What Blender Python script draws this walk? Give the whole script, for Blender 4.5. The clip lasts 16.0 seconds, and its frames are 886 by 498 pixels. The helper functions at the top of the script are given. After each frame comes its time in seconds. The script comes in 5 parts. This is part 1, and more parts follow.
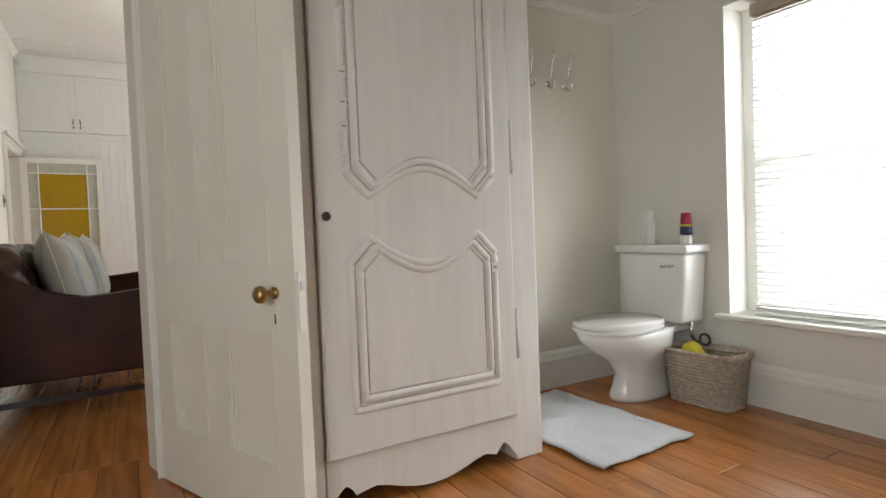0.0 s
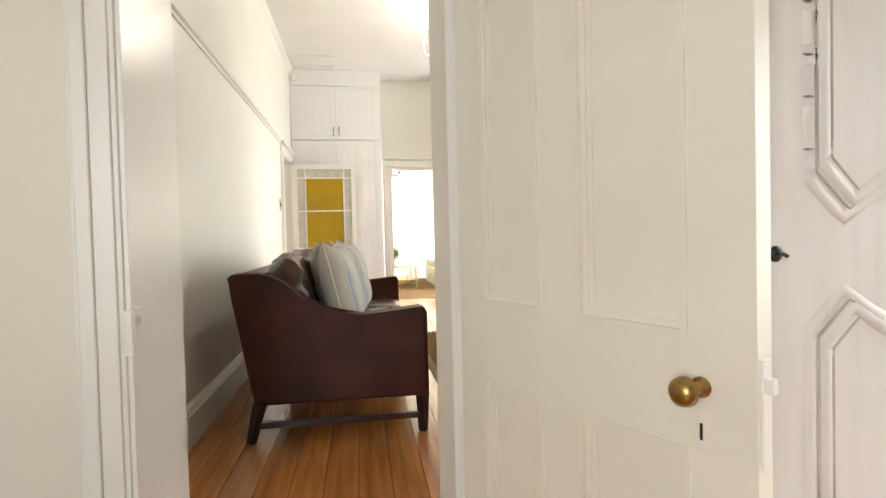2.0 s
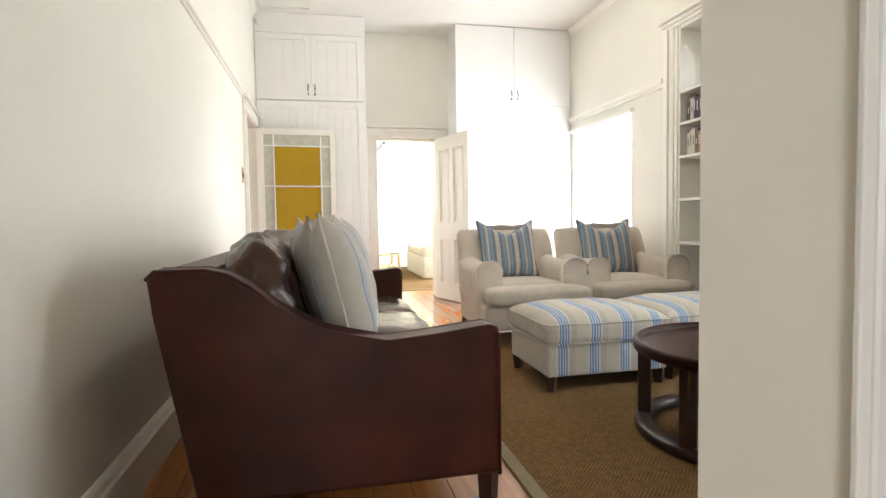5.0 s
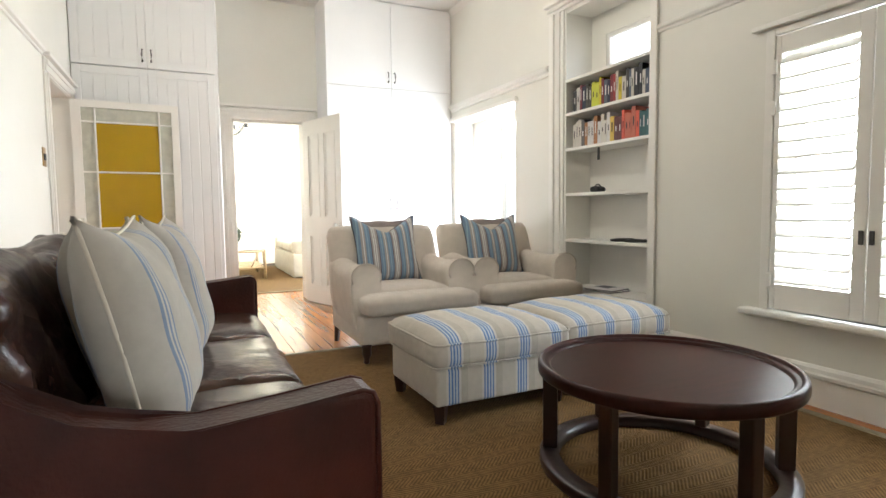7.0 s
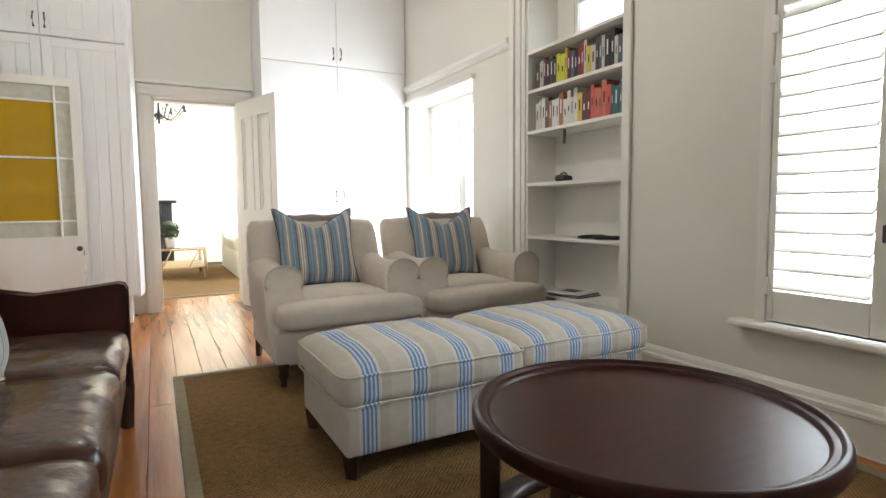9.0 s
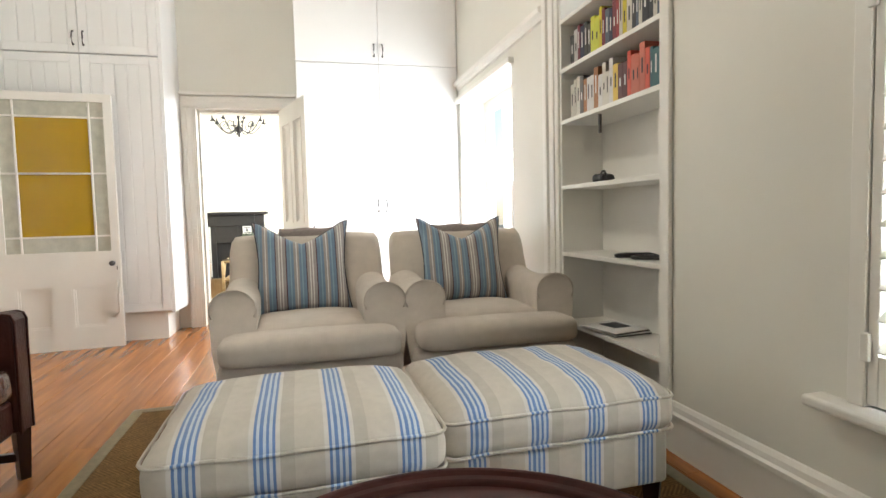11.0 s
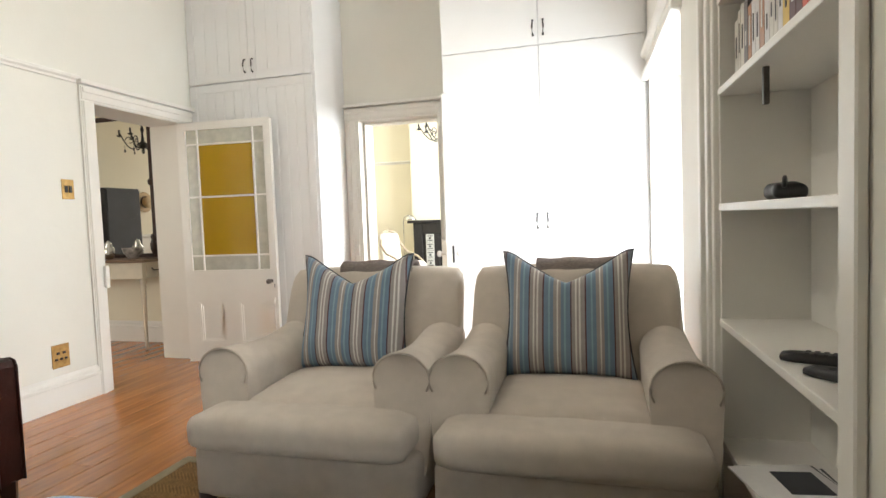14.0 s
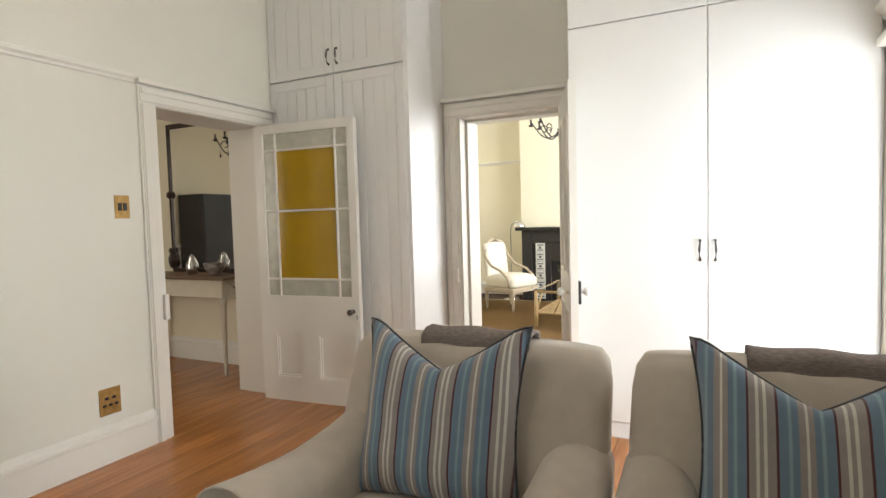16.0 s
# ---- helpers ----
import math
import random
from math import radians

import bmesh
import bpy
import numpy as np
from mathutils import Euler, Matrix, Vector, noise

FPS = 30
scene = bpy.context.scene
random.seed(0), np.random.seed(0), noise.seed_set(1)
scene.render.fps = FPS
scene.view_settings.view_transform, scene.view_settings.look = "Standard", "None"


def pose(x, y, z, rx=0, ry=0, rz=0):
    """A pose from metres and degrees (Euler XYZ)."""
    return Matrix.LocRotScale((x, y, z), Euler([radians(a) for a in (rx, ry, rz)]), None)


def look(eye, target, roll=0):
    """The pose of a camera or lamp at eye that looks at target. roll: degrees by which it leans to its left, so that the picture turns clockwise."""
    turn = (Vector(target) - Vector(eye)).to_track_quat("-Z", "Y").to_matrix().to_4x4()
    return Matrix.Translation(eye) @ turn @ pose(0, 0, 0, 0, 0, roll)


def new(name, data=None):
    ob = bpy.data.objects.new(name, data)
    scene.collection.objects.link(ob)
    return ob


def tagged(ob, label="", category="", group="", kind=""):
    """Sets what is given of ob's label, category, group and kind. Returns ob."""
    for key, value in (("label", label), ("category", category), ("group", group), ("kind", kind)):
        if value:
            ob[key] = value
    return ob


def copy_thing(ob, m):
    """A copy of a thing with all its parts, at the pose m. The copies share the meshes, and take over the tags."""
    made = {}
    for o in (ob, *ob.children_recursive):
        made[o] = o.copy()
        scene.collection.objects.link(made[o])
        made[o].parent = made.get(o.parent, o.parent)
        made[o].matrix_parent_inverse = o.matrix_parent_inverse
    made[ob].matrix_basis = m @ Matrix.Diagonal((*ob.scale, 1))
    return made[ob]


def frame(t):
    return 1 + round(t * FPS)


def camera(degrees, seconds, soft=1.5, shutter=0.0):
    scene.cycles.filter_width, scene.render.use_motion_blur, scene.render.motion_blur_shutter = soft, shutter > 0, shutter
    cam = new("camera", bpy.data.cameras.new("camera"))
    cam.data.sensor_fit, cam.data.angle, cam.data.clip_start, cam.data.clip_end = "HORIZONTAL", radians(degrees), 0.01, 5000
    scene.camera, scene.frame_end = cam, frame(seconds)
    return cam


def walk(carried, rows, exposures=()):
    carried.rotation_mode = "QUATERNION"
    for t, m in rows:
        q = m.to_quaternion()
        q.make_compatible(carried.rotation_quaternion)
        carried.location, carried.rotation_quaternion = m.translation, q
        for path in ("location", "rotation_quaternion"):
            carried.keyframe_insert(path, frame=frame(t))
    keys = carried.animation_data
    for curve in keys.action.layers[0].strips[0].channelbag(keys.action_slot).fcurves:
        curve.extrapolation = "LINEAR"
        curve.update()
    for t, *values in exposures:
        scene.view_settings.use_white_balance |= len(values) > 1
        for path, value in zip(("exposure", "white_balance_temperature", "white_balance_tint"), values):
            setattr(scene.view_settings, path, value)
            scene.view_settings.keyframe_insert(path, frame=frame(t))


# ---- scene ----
cam = camera(78.2, 16.0, soft=1.5)
# seconds, eye, target, roll
PATH = [
    (0, (0.181, 0.352, 0.95), (1.179, 2.084, 0.886), -2.3),
    (0.5, (0.191, 0.545, 1.035), (0.863, 2.428, 0.983), -2.3),
    (1, (0.162, 0.707, 1.101), (0.559, 2.667, 1.053), -2.0),
    (1.5, (0.077, 0.907, 1.102), (0.405, 2.88, 1.051), -1.8),
    (2, (-0.037, 1.16, 1.067), (0.263, 3.137, 1.015), -1.4),
    (2.5, (-0.109, 1.378, 1.027), (0.18, 3.356, 0.968), -1.3),
    (3, (-0.157, 1.611, 1.017), (0.128, 3.59, 0.946), -1.4),
    (3.2, (-0.197, 1.727, 1.011), (0.093, 3.705, 0.942), -1.5),
    (5.3, (-0.233, 2.515, 1.012), (0.26, 4.452, 0.902), -0.8),
    (5.5, (-0.238, 2.573, 1.016), (0.313, 4.493, 0.902), -0.8),
    (6, (-0.207, 2.725, 1.026), (0.472, 4.602, 0.905), -0.7),
    (6.5, (-0.141, 2.854, 1.04), (0.629, 4.694, 0.906), -0.7),
    (7, (-0.044, 2.989, 1.051), (0.803, 4.795, 0.91), -0.7),
    (7.5, (0.06, 3.107, 1.032), (0.967, 4.884, 0.896), -0.6),
    (8, (0.161, 3.241, 1.051), (1.102, 5.0, 0.904), -0.7),
    (8.5, (0.282, 3.377, 1.01), (1.232, 5.132, 0.871), -0.5),
    (8.7, (0.335, 3.409, 1.013), (1.281, 5.164, 0.865), -0.5),
    (10.8, (1.315, 3.811, 1.025), (1.879, 5.725, 0.895), -1.2),
    (11, (1.426, 3.821, 1.03), (1.913, 5.757, 0.905), -1.4),
    (11.5, (1.655, 3.878, 1.042), (1.958, 5.852, 0.927), -1.6),
    (12, (1.916, 4.014, 1.041), (2.065, 6.005, 0.934), -1.8),
    (12.5, (2.104, 4.124, 1.054), (2.112, 6.121, 0.941), -2.0),
    (13, (2.31, 4.296, 1.078), (2.128, 6.285, 0.972), -2.0),
    (13.5, (2.42, 4.514, 1.105), (2.067, 6.48, 0.998), -2.2),
    (14, (2.483, 4.78, 1.164), (1.966, 6.709, 1.057), -2.1),
    (14.5, (2.502, 5.028, 1.211), (1.836, 6.911, 1.105), -2.1),
    (15, (2.444, 5.25, 1.256), (1.644, 7.08, 1.152), -2.0),
    (15.5, (2.317, 5.49, 1.296), (1.449, 7.289, 1.194), -1.8),
    (16, (2.154, 5.674, 1.34), (1.277, 7.468, 1.231), -1.6),
]
walk(cam, [(t, look(eye, target, roll)) for t, eye, target, roll in PATH], exposures=[(0.0, -0.35, 6450, 10), (1.0, 0.08, 6450, 10), (2.0, 0.45, 6650, 10), (3.2, 0.48, 6600, 10), (5.5, 0.48, 6250, 10), (7.0, 0.28, 6200, 10), (8.5, 0.0, 6100, 10), (11.0, 0.25, 6350, 10), (12.5, 0.28, 6350, 10), (14.5, -0.12, 6450, 10), (16.0, -0.52, 6650, 10)])

# ---- world and light ----
world = bpy.data.worlds.new("sky")
scene.world = world
world.use_nodes = True
wn = world.node_tree.nodes
sky = wn.new("ShaderNodeTexSky")
sky.sky_type, sky.sun_disc = "NISHITA", False
sky.sun_elevation, sky.sun_rotation = radians(50), radians(60)
world.node_tree.links.new(sky.outputs[0], wn["Background"].inputs[0])
wn["Background"].inputs[1].default_value = 0.15


def lamp(name, kind, m, energy, colour, size=1.0, size_y=1.0, angle=10):
    d = bpy.data.lights.new(name, kind)
    d.energy, d.color = energy, colour
    if kind == "AREA":
        d.shape, d.size, d.size_y = "RECTANGLE", size, size_y
    elif kind == "SUN":
        d.angle = radians(angle)
    else:
        d.shadow_soft_size = size
    ob = new(name, d)
    ob.matrix_world = m
    return ob


DAY = (0.93, 0.97, 1.0)
lamp("sun", "SUN", look((0, 0, 10), (-3, -1.5, 6)), 1.0, (1, 0.95, 0.88), angle=12)
lamp("daylight_living", "AREA", look((3.30, 4.49, 1.25), (0, 4.7, 1.0)), 58, DAY, 1.1, 1.45)
lamp("daylight_alcove", "AREA", look((3.12, 8.22, 1.12), (1.4, 9.0, 1.5)), 58, DAY, 1.2, 1.9)
lamp("daylight_bath", "AREA", look((3.30, 1.40, 1.28), (0, 1.4, 1.1)), 52, DAY, 1.25, 1.5)
lamp("daylight_front", "AREA", look((3.0, 12.4, 1.6), (0, 12.4, 1.2)), 330, DAY, 2.6, 2.0)
lamp("daylight_hall", "AREA", look((-3.0, 5.0, 1.6), (-3.0, 8, 1.2)), 50, (1, 0.93, 0.82), 1.4, 1.6)
lamp("pendant_bulb", "POINT", pose(1.03, 6.6, 3.04), 52, (1, 0.92, 0.80), 0.05)
# added fill lamp inside the bathroom, no window or fitting stands there
lamp("fill_behind", "AREA", look((-1.5, -0.6, 1.5), (0.5, 1.5, 1.2)), 48, DAY, 1.0, 1.5)


# ---- materials ----
def mat(name, col, rough=0.5, var=0.06, scale=6.0, bump=0.0, bscale=60.0, metal=0.0, coat=0.0, stretch=(1, 1, 1), rnd=0.0, sheen=0.0, spec=0.5):
    m = bpy.data.materials.new(name)
    m.use_nodes = True
    nt = m.node_tree
    n, l = nt.nodes, nt.links
    b = n["Principled BSDF"]
    b.inputs["Roughness"].default_value, b.inputs["Metallic"].default_value = rough, metal
    b.inputs["Coat Weight"].default_value, b.inputs["Sheen Weight"].default_value = coat, sheen
    b.inputs["Specular IOR Level"].default_value = spec
    tc = n.new("ShaderNodeTexCoord")
    mp = n.new("ShaderNodeMapping")
    mp.inputs["Scale"].default_value = stretch
    l.new(tc.outputs["Object"], mp.inputs[0])
    t1 = n.new("ShaderNodeTexNoise")
    t1.inputs["Scale"].default_value, t1.inputs["Detail"].default_value = scale, 5
    l.new(mp.outputs[0], t1.inputs[0])
    ramp = n.new("ShaderNodeMapRange")
    ramp.inputs["From Min"].default_value, ramp.inputs["From Max"].default_value = 0.3, 0.7
    ramp.inputs["To Min"].default_value, ramp.inputs["To Max"].default_value = 1 - var, 1 + var
    l.new(t1.outputs[0], ramp.inputs[0])
    fac = ramp.outputs[0]
    if rnd:
        oi = n.new("ShaderNodeObjectInfo")
        rr = n.new("ShaderNodeMapRange")
        rr.inputs["To Min"].default_value, rr.inputs["To Max"].default_value = 1 - rnd, 1 + rnd
        l.new(oi.outputs["Random"], rr.inputs[0])
        mu = n.new("ShaderNodeMath")
        mu.operation = "MULTIPLY"
        l.new(fac, mu.inputs[0]), l.new(rr.outputs[0], mu.inputs[1])
        fac = mu.outputs[0]
    mix = n.new("ShaderNodeVectorMath")
    mix.operation = "SCALE"
    mix.inputs[0].default_value = col[:3]
    l.new(fac, mix.inputs["Scale"])
    l.new(mix.outputs[0], b.inputs["Base Color"])
    t2 = n.new("ShaderNodeTexNoise")
    t2.inputs["Scale"].default_value, t2.inputs["Detail"].default_value = bscale, 4
    l.new(mp.outputs[0], t2.inputs[0])
    if bump:
        bp = n.new("ShaderNodeBump")
        bp.inputs["Strength"].default_value, bp.inputs["Distance"].default_value = bump, 0.01
        l.new(t2.outputs[0], bp.inputs["Height"]), l.new(bp.outputs[0], b.inputs["Normal"])
    return m


def stripes(name, period, bands, rough=0.9, axis=0, offset=0.0):
    """Woven cloth with lengthwise bands: (start within 0..1, colour)."""
    m = mat(name, (0.5, 0.5, 0.5), rough, 0.05, 30, 0.25, 500, sheen=0.2, spec=0.2)
    nt = m.node_tree
    n, l = nt.nodes, nt.links
    tc = n.new("ShaderNodeTexCoord")
    sx = n.new("ShaderNodeSeparateXYZ")
    l.new(tc.outputs["Object"], sx.inputs[0])
    a = n.new("ShaderNodeMath")
    a.operation, a.inputs[1].default_value = "ADD", 50 * period + offset
    l.new(sx.outputs[axis], a.inputs[0])
    d = n.new("ShaderNodeMath")
    d.operation, d.inputs[1].default_value = "DIVIDE", period
    l.new(a.outputs[0], d.inputs[0])
    fr = n.new("ShaderNodeMath")
    fr.operation = "FRACT"
    l.new(d.outputs[0], fr.inputs[0])
    cr = n.new("ShaderNodeValToRGB")
    cr.color_ramp.interpolation = "CONSTANT"
    el = cr.color_ramp.elements
    while len(el) < len(bands):
        el.new(0.5)
    for e, (p, c) in zip(el, bands):
        e.position, e.color = p, (*c, 1)
    l.new(fr.outputs[0], cr.inputs[0])
    sc = [q for q in n if q.bl_idname == "ShaderNodeVectorMath"][0]
    l.new(cr.outputs[0], sc.inputs[0])
    return m


def glass(name, col=(1, 1, 1), rough=0.0, alpha=0.0):
    m = bpy.data.materials.new(name)
    m.use_nodes = True
    n, l = m.node_tree.nodes, m.node_tree.links
    b = n["Principled BSDF"]
    b.inputs["Base Color"].default_value = (*col, 1)
    b.inputs["Roughness"].default_value = rough
    b.inputs["Transmission Weight"].default_value = 1.0
    b.inputs["IOR"].default_value = 1.1 if alpha else 1.45
    return m


WALL = mat("wall_paint", (0.75, 0.735, 0.665), 0.50, 0.03, 1.3, 0.30, 5)
WALLB = mat("bathroom_paint", (0.755, 0.715, 0.615), 0.55, 0.03, 1.3, 0.12, 9)
WALLY = mat("cream_paint", (0.82, 0.76, 0.60), 0.6, 0.025, 1.3, 0.08, 9)
CEIL = mat("ceiling_paint", (0.80, 0.79, 0.75), 0.7, 0.02, 2, 0.05, 20)
TRIM = mat("white_gloss", (0.80, 0.78, 0.725), 0.32, 0.02, 4, 0.04, 25)
CUP = mat("cupboard_white", (0.82, 0.82, 0.81), 0.35, 0.015, 3, 0.02, 30)
DOOR = mat("door_paint", (0.77, 0.735, 0.635), 0.38, 0.03, 3, 0.06, 18)
ARMO = mat("limed_paint", (0.68, 0.65, 0.61), 0.45, 0.045, 5, 0.05, 40, stretch=(6, 6, 0.6))
# brown of the thin lines between the ribs of the armoire mouldings
MLINE = mat("moulding_line", (0.46, 0.40, 0.34), 0.5, 0.25, 9, 0.1, 40)
WOOD = mat("pine_boards", (0.40, 0.148, 0.036), 0.22, 0.32, 4.0, 0.10, 14, coat=0.12, stretch=(5, 0.35, 5), rnd=0.13)
GAP = mat("board_gap", (0.05, 0.025, 0.012), 0.8)
LEATHER = mat("brown_leather", (0.040, 0.0085, 0.005), 0.44, 0.45, 5, 0.25, 90, spec=0.3)
LEATHERC = mat("worn_leather", (0.055, 0.022, 0.014), 0.25, 0.40, 9, 0.6, 22, coat=0.1)
DARK = mat("dark_wood", (0.028, 0.011, 0.008), 0.30, 0.3, 6, 0.05, 40, coat=0.2, stretch=(1, 6, 1))
TABLE = mat("mahogany_top", (0.030, 0.008, 0.006), 0.33, 0.25, 5, 0.03, 40, spec=0.2, stretch=(1, 8, 1))
LINEN = mat("taupe_linen", (0.55, 0.485, 0.41), 0.9, 0.06, 14, 0.35, 420, sheen=0.25, spec=0.2)
THROW = mat("grey_throw", (0.25, 0.21, 0.19), 0.95, 0.2, 60, 0.7, 200, stretch=(1, 1, 4), spec=0.1)
SISAL = mat("sisal", (0.27, 0.185, 0.095), 0.95, 0.30, 55, 0.9, 110, spec=0.1)
SISALB = mat("sisal_border", (0.27, 0.23, 0.15), 0.9, 0.1, 40, 0.3, 300, spec=0.1)
BRASS = mat("aged_brass", (0.42, 0.27, 0.10), 0.35, 0.25, 30, metal=1.0)
CHROME = mat("chrome", (0.7, 0.7, 0.7), 0.12, 0.03, 20, metal=1.0)
IRON = mat("black_iron", (0.02, 0.018, 0.017), 0.45, 0.2, 30, 0.1, 80)
PEWTER = mat("pewter_handle", (0.09, 0.085, 0.08), 0.40, 0.2, 30, metal=0.4)
CERAM = mat("white_ceramic", (0.80, 0.79, 0.76), 0.10, 0.01, 3, coat=0.3)
TOWEL = mat("white_towelling", (0.78, 0.78, 0.80), 0.95, 0.06, 90, 1.0, 240, spec=0.1)
WICKER = mat("pale_wicker", (0.50, 0.42, 0.33), 0.75, 0.22, 40, 0.4, 120)
PLAST = mat("black_plastic", (0.016, 0.016, 0.017), 0.4, 0.15, 20)
RED = mat("crimson_cap", (0.35, 0.01, 0.04), 0.35)
NAVY = mat("navy_label", (0.03, 0.04, 0.09), 0.35)
WHITEP = mat("white_plastic", (0.78, 0.77, 0.74), 0.35)
YEL = mat("yellow_pack", (0.65, 0.55, 0.03), 0.5)
AMBER = mat("amber_film", (0.42, 0.26, 0.006), 0.16, 0.06, 3, spec=0.6)
FROST = mat("frosted_glass", (0.52, 0.52, 0.44), 0.16, 0.12, 14, 0.1, 60)
CLEAR = glass("clear_glass", (0.96, 0.98, 0.97), alpha=1)
GREYP = mat("slate_paint", (0.045, 0.048, 0.055), 0.5, 0.15, 5)
CREAMF = mat("cream_cotton", (0.72, 0.67, 0.57), 0.9, 0.05, 12, 0.3, 200, spec=0.2)
RATTAN = mat("rattan", (0.50, 0.36, 0.19), 0.5, 0.2, 30, 0.2, 120)
PALEW = mat("bleached_wood", (0.47, 0.39, 0.29), 0.55, 0.15, 12, 0.1, 60)
LEAF = mat("leaf_green", (0.055, 0.07, 0.035), 0.6, 0.3, 20)
PAPER = mat("paper", (0.70, 0.69, 0.67), 0.6, 0.04, 20)
TILEM = mat("patterned_tile", (0.62, 0.62, 0.58), 0.2, 0.1, 20)
PINE = mat("console_paint", (0.66, 0.61, 0.50), 0.5, 0.06, 8, 0.05, 40)
MIRROR = mat("mirror_silver", (0.9, 0.9, 0.88), 0.02, 0.0, 1, metal=1.0)
BLUE, PALE, TAUPE, WINE, CRM = (0.085, 0.17, 0.27), (0.50, 0.56, 0.62), (0.40, 0.35, 0.28), (0.10, 0.045, 0.05), (0.66, 0.64, 0.58)
OTTO = stripes("striped_ticking", 0.198, [(0.0, (0.52, 0.475, 0.40)), (0.30, (0.60, 0.57, 0.52)), (0.36, (0.13, 0.22, 0.43)), (0.40, PALE), (0.44, (0.13, 0.22, 0.43)), (0.49, PALE), (0.53, (0.13, 0.22, 0.43)), (0.57, PALE), (0.61, (0.13, 0.22, 0.43)), (0.65, (0.60, 0.57, 0.52)), (0.71, (0.45, 0.41, 0.34)), (0.90, (0.52, 0.475, 0.40))])
TEAL, GRY = (0.165, 0.240, 0.325), (0.33, 0.295, 0.28)
PILST = stripes("teal_striped_cotton", 0.172, [(0.0, TEAL), (0.07, (0.25, 0.37, 0.44)), (0.11, TEAL), (0.22, WINE), (0.25, GRY), (0.33, CRM), (0.37, GRY), (0.42, CRM), (0.46, GRY), (0.56, WINE), (0.59, TEAL), (0.70, (0.25, 0.37, 0.44)), (0.74, TEAL), (0.82, GRY), (0.90, CRM), (0.93, GRY)], offset=0.02)
PILSO = stripes("cream_ticking", 0.26, [(0.0, (0.50, 0.47, 0.41)), (0.52, (0.22, 0.29, 0.42)), (0.55, (0.58, 0.56, 0.50)), (0.58, (0.22, 0.29, 0.42)), (0.61, (0.58, 0.56, 0.50)), (0.64, (0.22, 0.29, 0.42)), (0.68, (0.50, 0.47, 0.41))], offset=0.0)


# ---- mesh helpers ----
def mesh_ob(name, bm, material, smooth=False, parent=None, m=None):
    me = bpy.data.meshes.new(name)
    bmesh.ops.recalc_face_normals(bm, faces=bm.faces)
    bm.to_mesh(me)
    bm.free()
    for p in me.polygons:
        p.use_smooth = smooth
    me.materials.append(material)
    ob = new(name, me)
    if parent is not None:
        ob.parent = parent
    if m is not None:
        ob.matrix_basis = m
    return ob


def add_box(bm, x0, x1, y0, y1, z0, z1, r=0.0, seg=2, m=None):
    q = bmesh.ops.create_cube(bm, size=1.0)["verts"]
    bmesh.ops.transform(bm, verts=q, matrix=Matrix.Translation(((x0 + x1) / 2, (y0 + y1) / 2, (z0 + z1) / 2)) @ Matrix.Diagonal((abs(x1 - x0), abs(y1 - y0), abs(z1 - z0), 1)))
    if r:
        es = list({e for v in q for e in v.link_edges})
        res = bmesh.ops.bevel(bm, geom=es, offset=r, segments=seg, profile=0.5, affect="EDGES")
        q = list({v for f in res["faces"] for v in f.verts} | {v for v in q if v.is_valid})
    if m is not None:
        bmesh.ops.transform(bm, verts=q, matrix=m)
    return q


def box(name, x0, x1, y0, y1, z0, z1, material, r=0.0, parent=None, seg=2, smooth=False):
    bm = bmesh.new()
    add_box(bm, x0, x1, y0, y1, z0, z1, r, seg)
    return mesh_ob(name, bm, material, smooth, parent)


def boxes(name, rows, material, r=0.0, parent=None):
    bm = bmesh.new()
    for q in rows:
        add_box(bm, *q, r=r)
    return mesh_ob(name, bm, material, False, parent)


def add_lathe(bm, prof, seg=24, m=None):
    shut = prof[0] == prof[-1]
    rings = []
    for rad, z in prof:
        rings.append([bm.verts.new((rad * math.cos(2 * math.pi * i / seg), rad * math.sin(2 * math.pi * i / seg), z)) for i in range(seg)])
    for a, b in zip(rings, rings[1:]):
        for i in range(seg):
            bm.faces.new((a[i], a[(i + 1) % seg], b[(i + 1) % seg], b[i]))
    for k in (0, -1):
        if prof[k][0] > 1e-4 and not shut:
            bm.faces.new(rings[k])
    if m is not None:
        bmesh.ops.transform(bm, verts=[v for q in rings for v in q], matrix=m)


def lathe(name, prof, material, seg=24, parent=None, m=None, at=None):
    bm = bmesh.new()
    add_lathe(bm, prof, seg, at)
    return mesh_ob(name, bm, material, True, parent, m)


def add_tube(bm, pts, rad, seg=8, closed=False):
    pts = [Vector(p) for p in pts]
    rings = []
    n = len(pts)
    for i, p in enumerate(pts):
        a = pts[(i - 1) % n] if (closed or i) else p
        b = pts[(i + 1) % n] if (closed or i < n - 1) else p
        q = (b - a).normalized().to_track_quat("Z", "Y")
        rr = rad[i] if isinstance(rad, (list, tuple)) else rad
        rings.append([bm.verts.new(p + q @ Vector((rr * math.cos(2 * math.pi * k / seg), rr * math.sin(2 * math.pi * k / seg), 0))) for k in range(seg)])
    pairs = list(zip(rings, rings[1:])) + ([(rings[-1], rings[0])] if closed else [])
    for a, b in pairs:
        for k in range(seg):
            bm.faces.new((a[k], a[(k + 1) % seg], b[(k + 1) % seg], b[k]))
    if not closed:
        bm.faces.new(rings[0]), bm.faces.new(rings[-1])


def tube(name, pts, rad, material, seg=8, closed=False, parent=None, m=None):
    bm = bmesh.new()
    add_tube(bm, pts, rad, seg, closed)
    return mesh_ob(name, bm, material, True, parent, m)


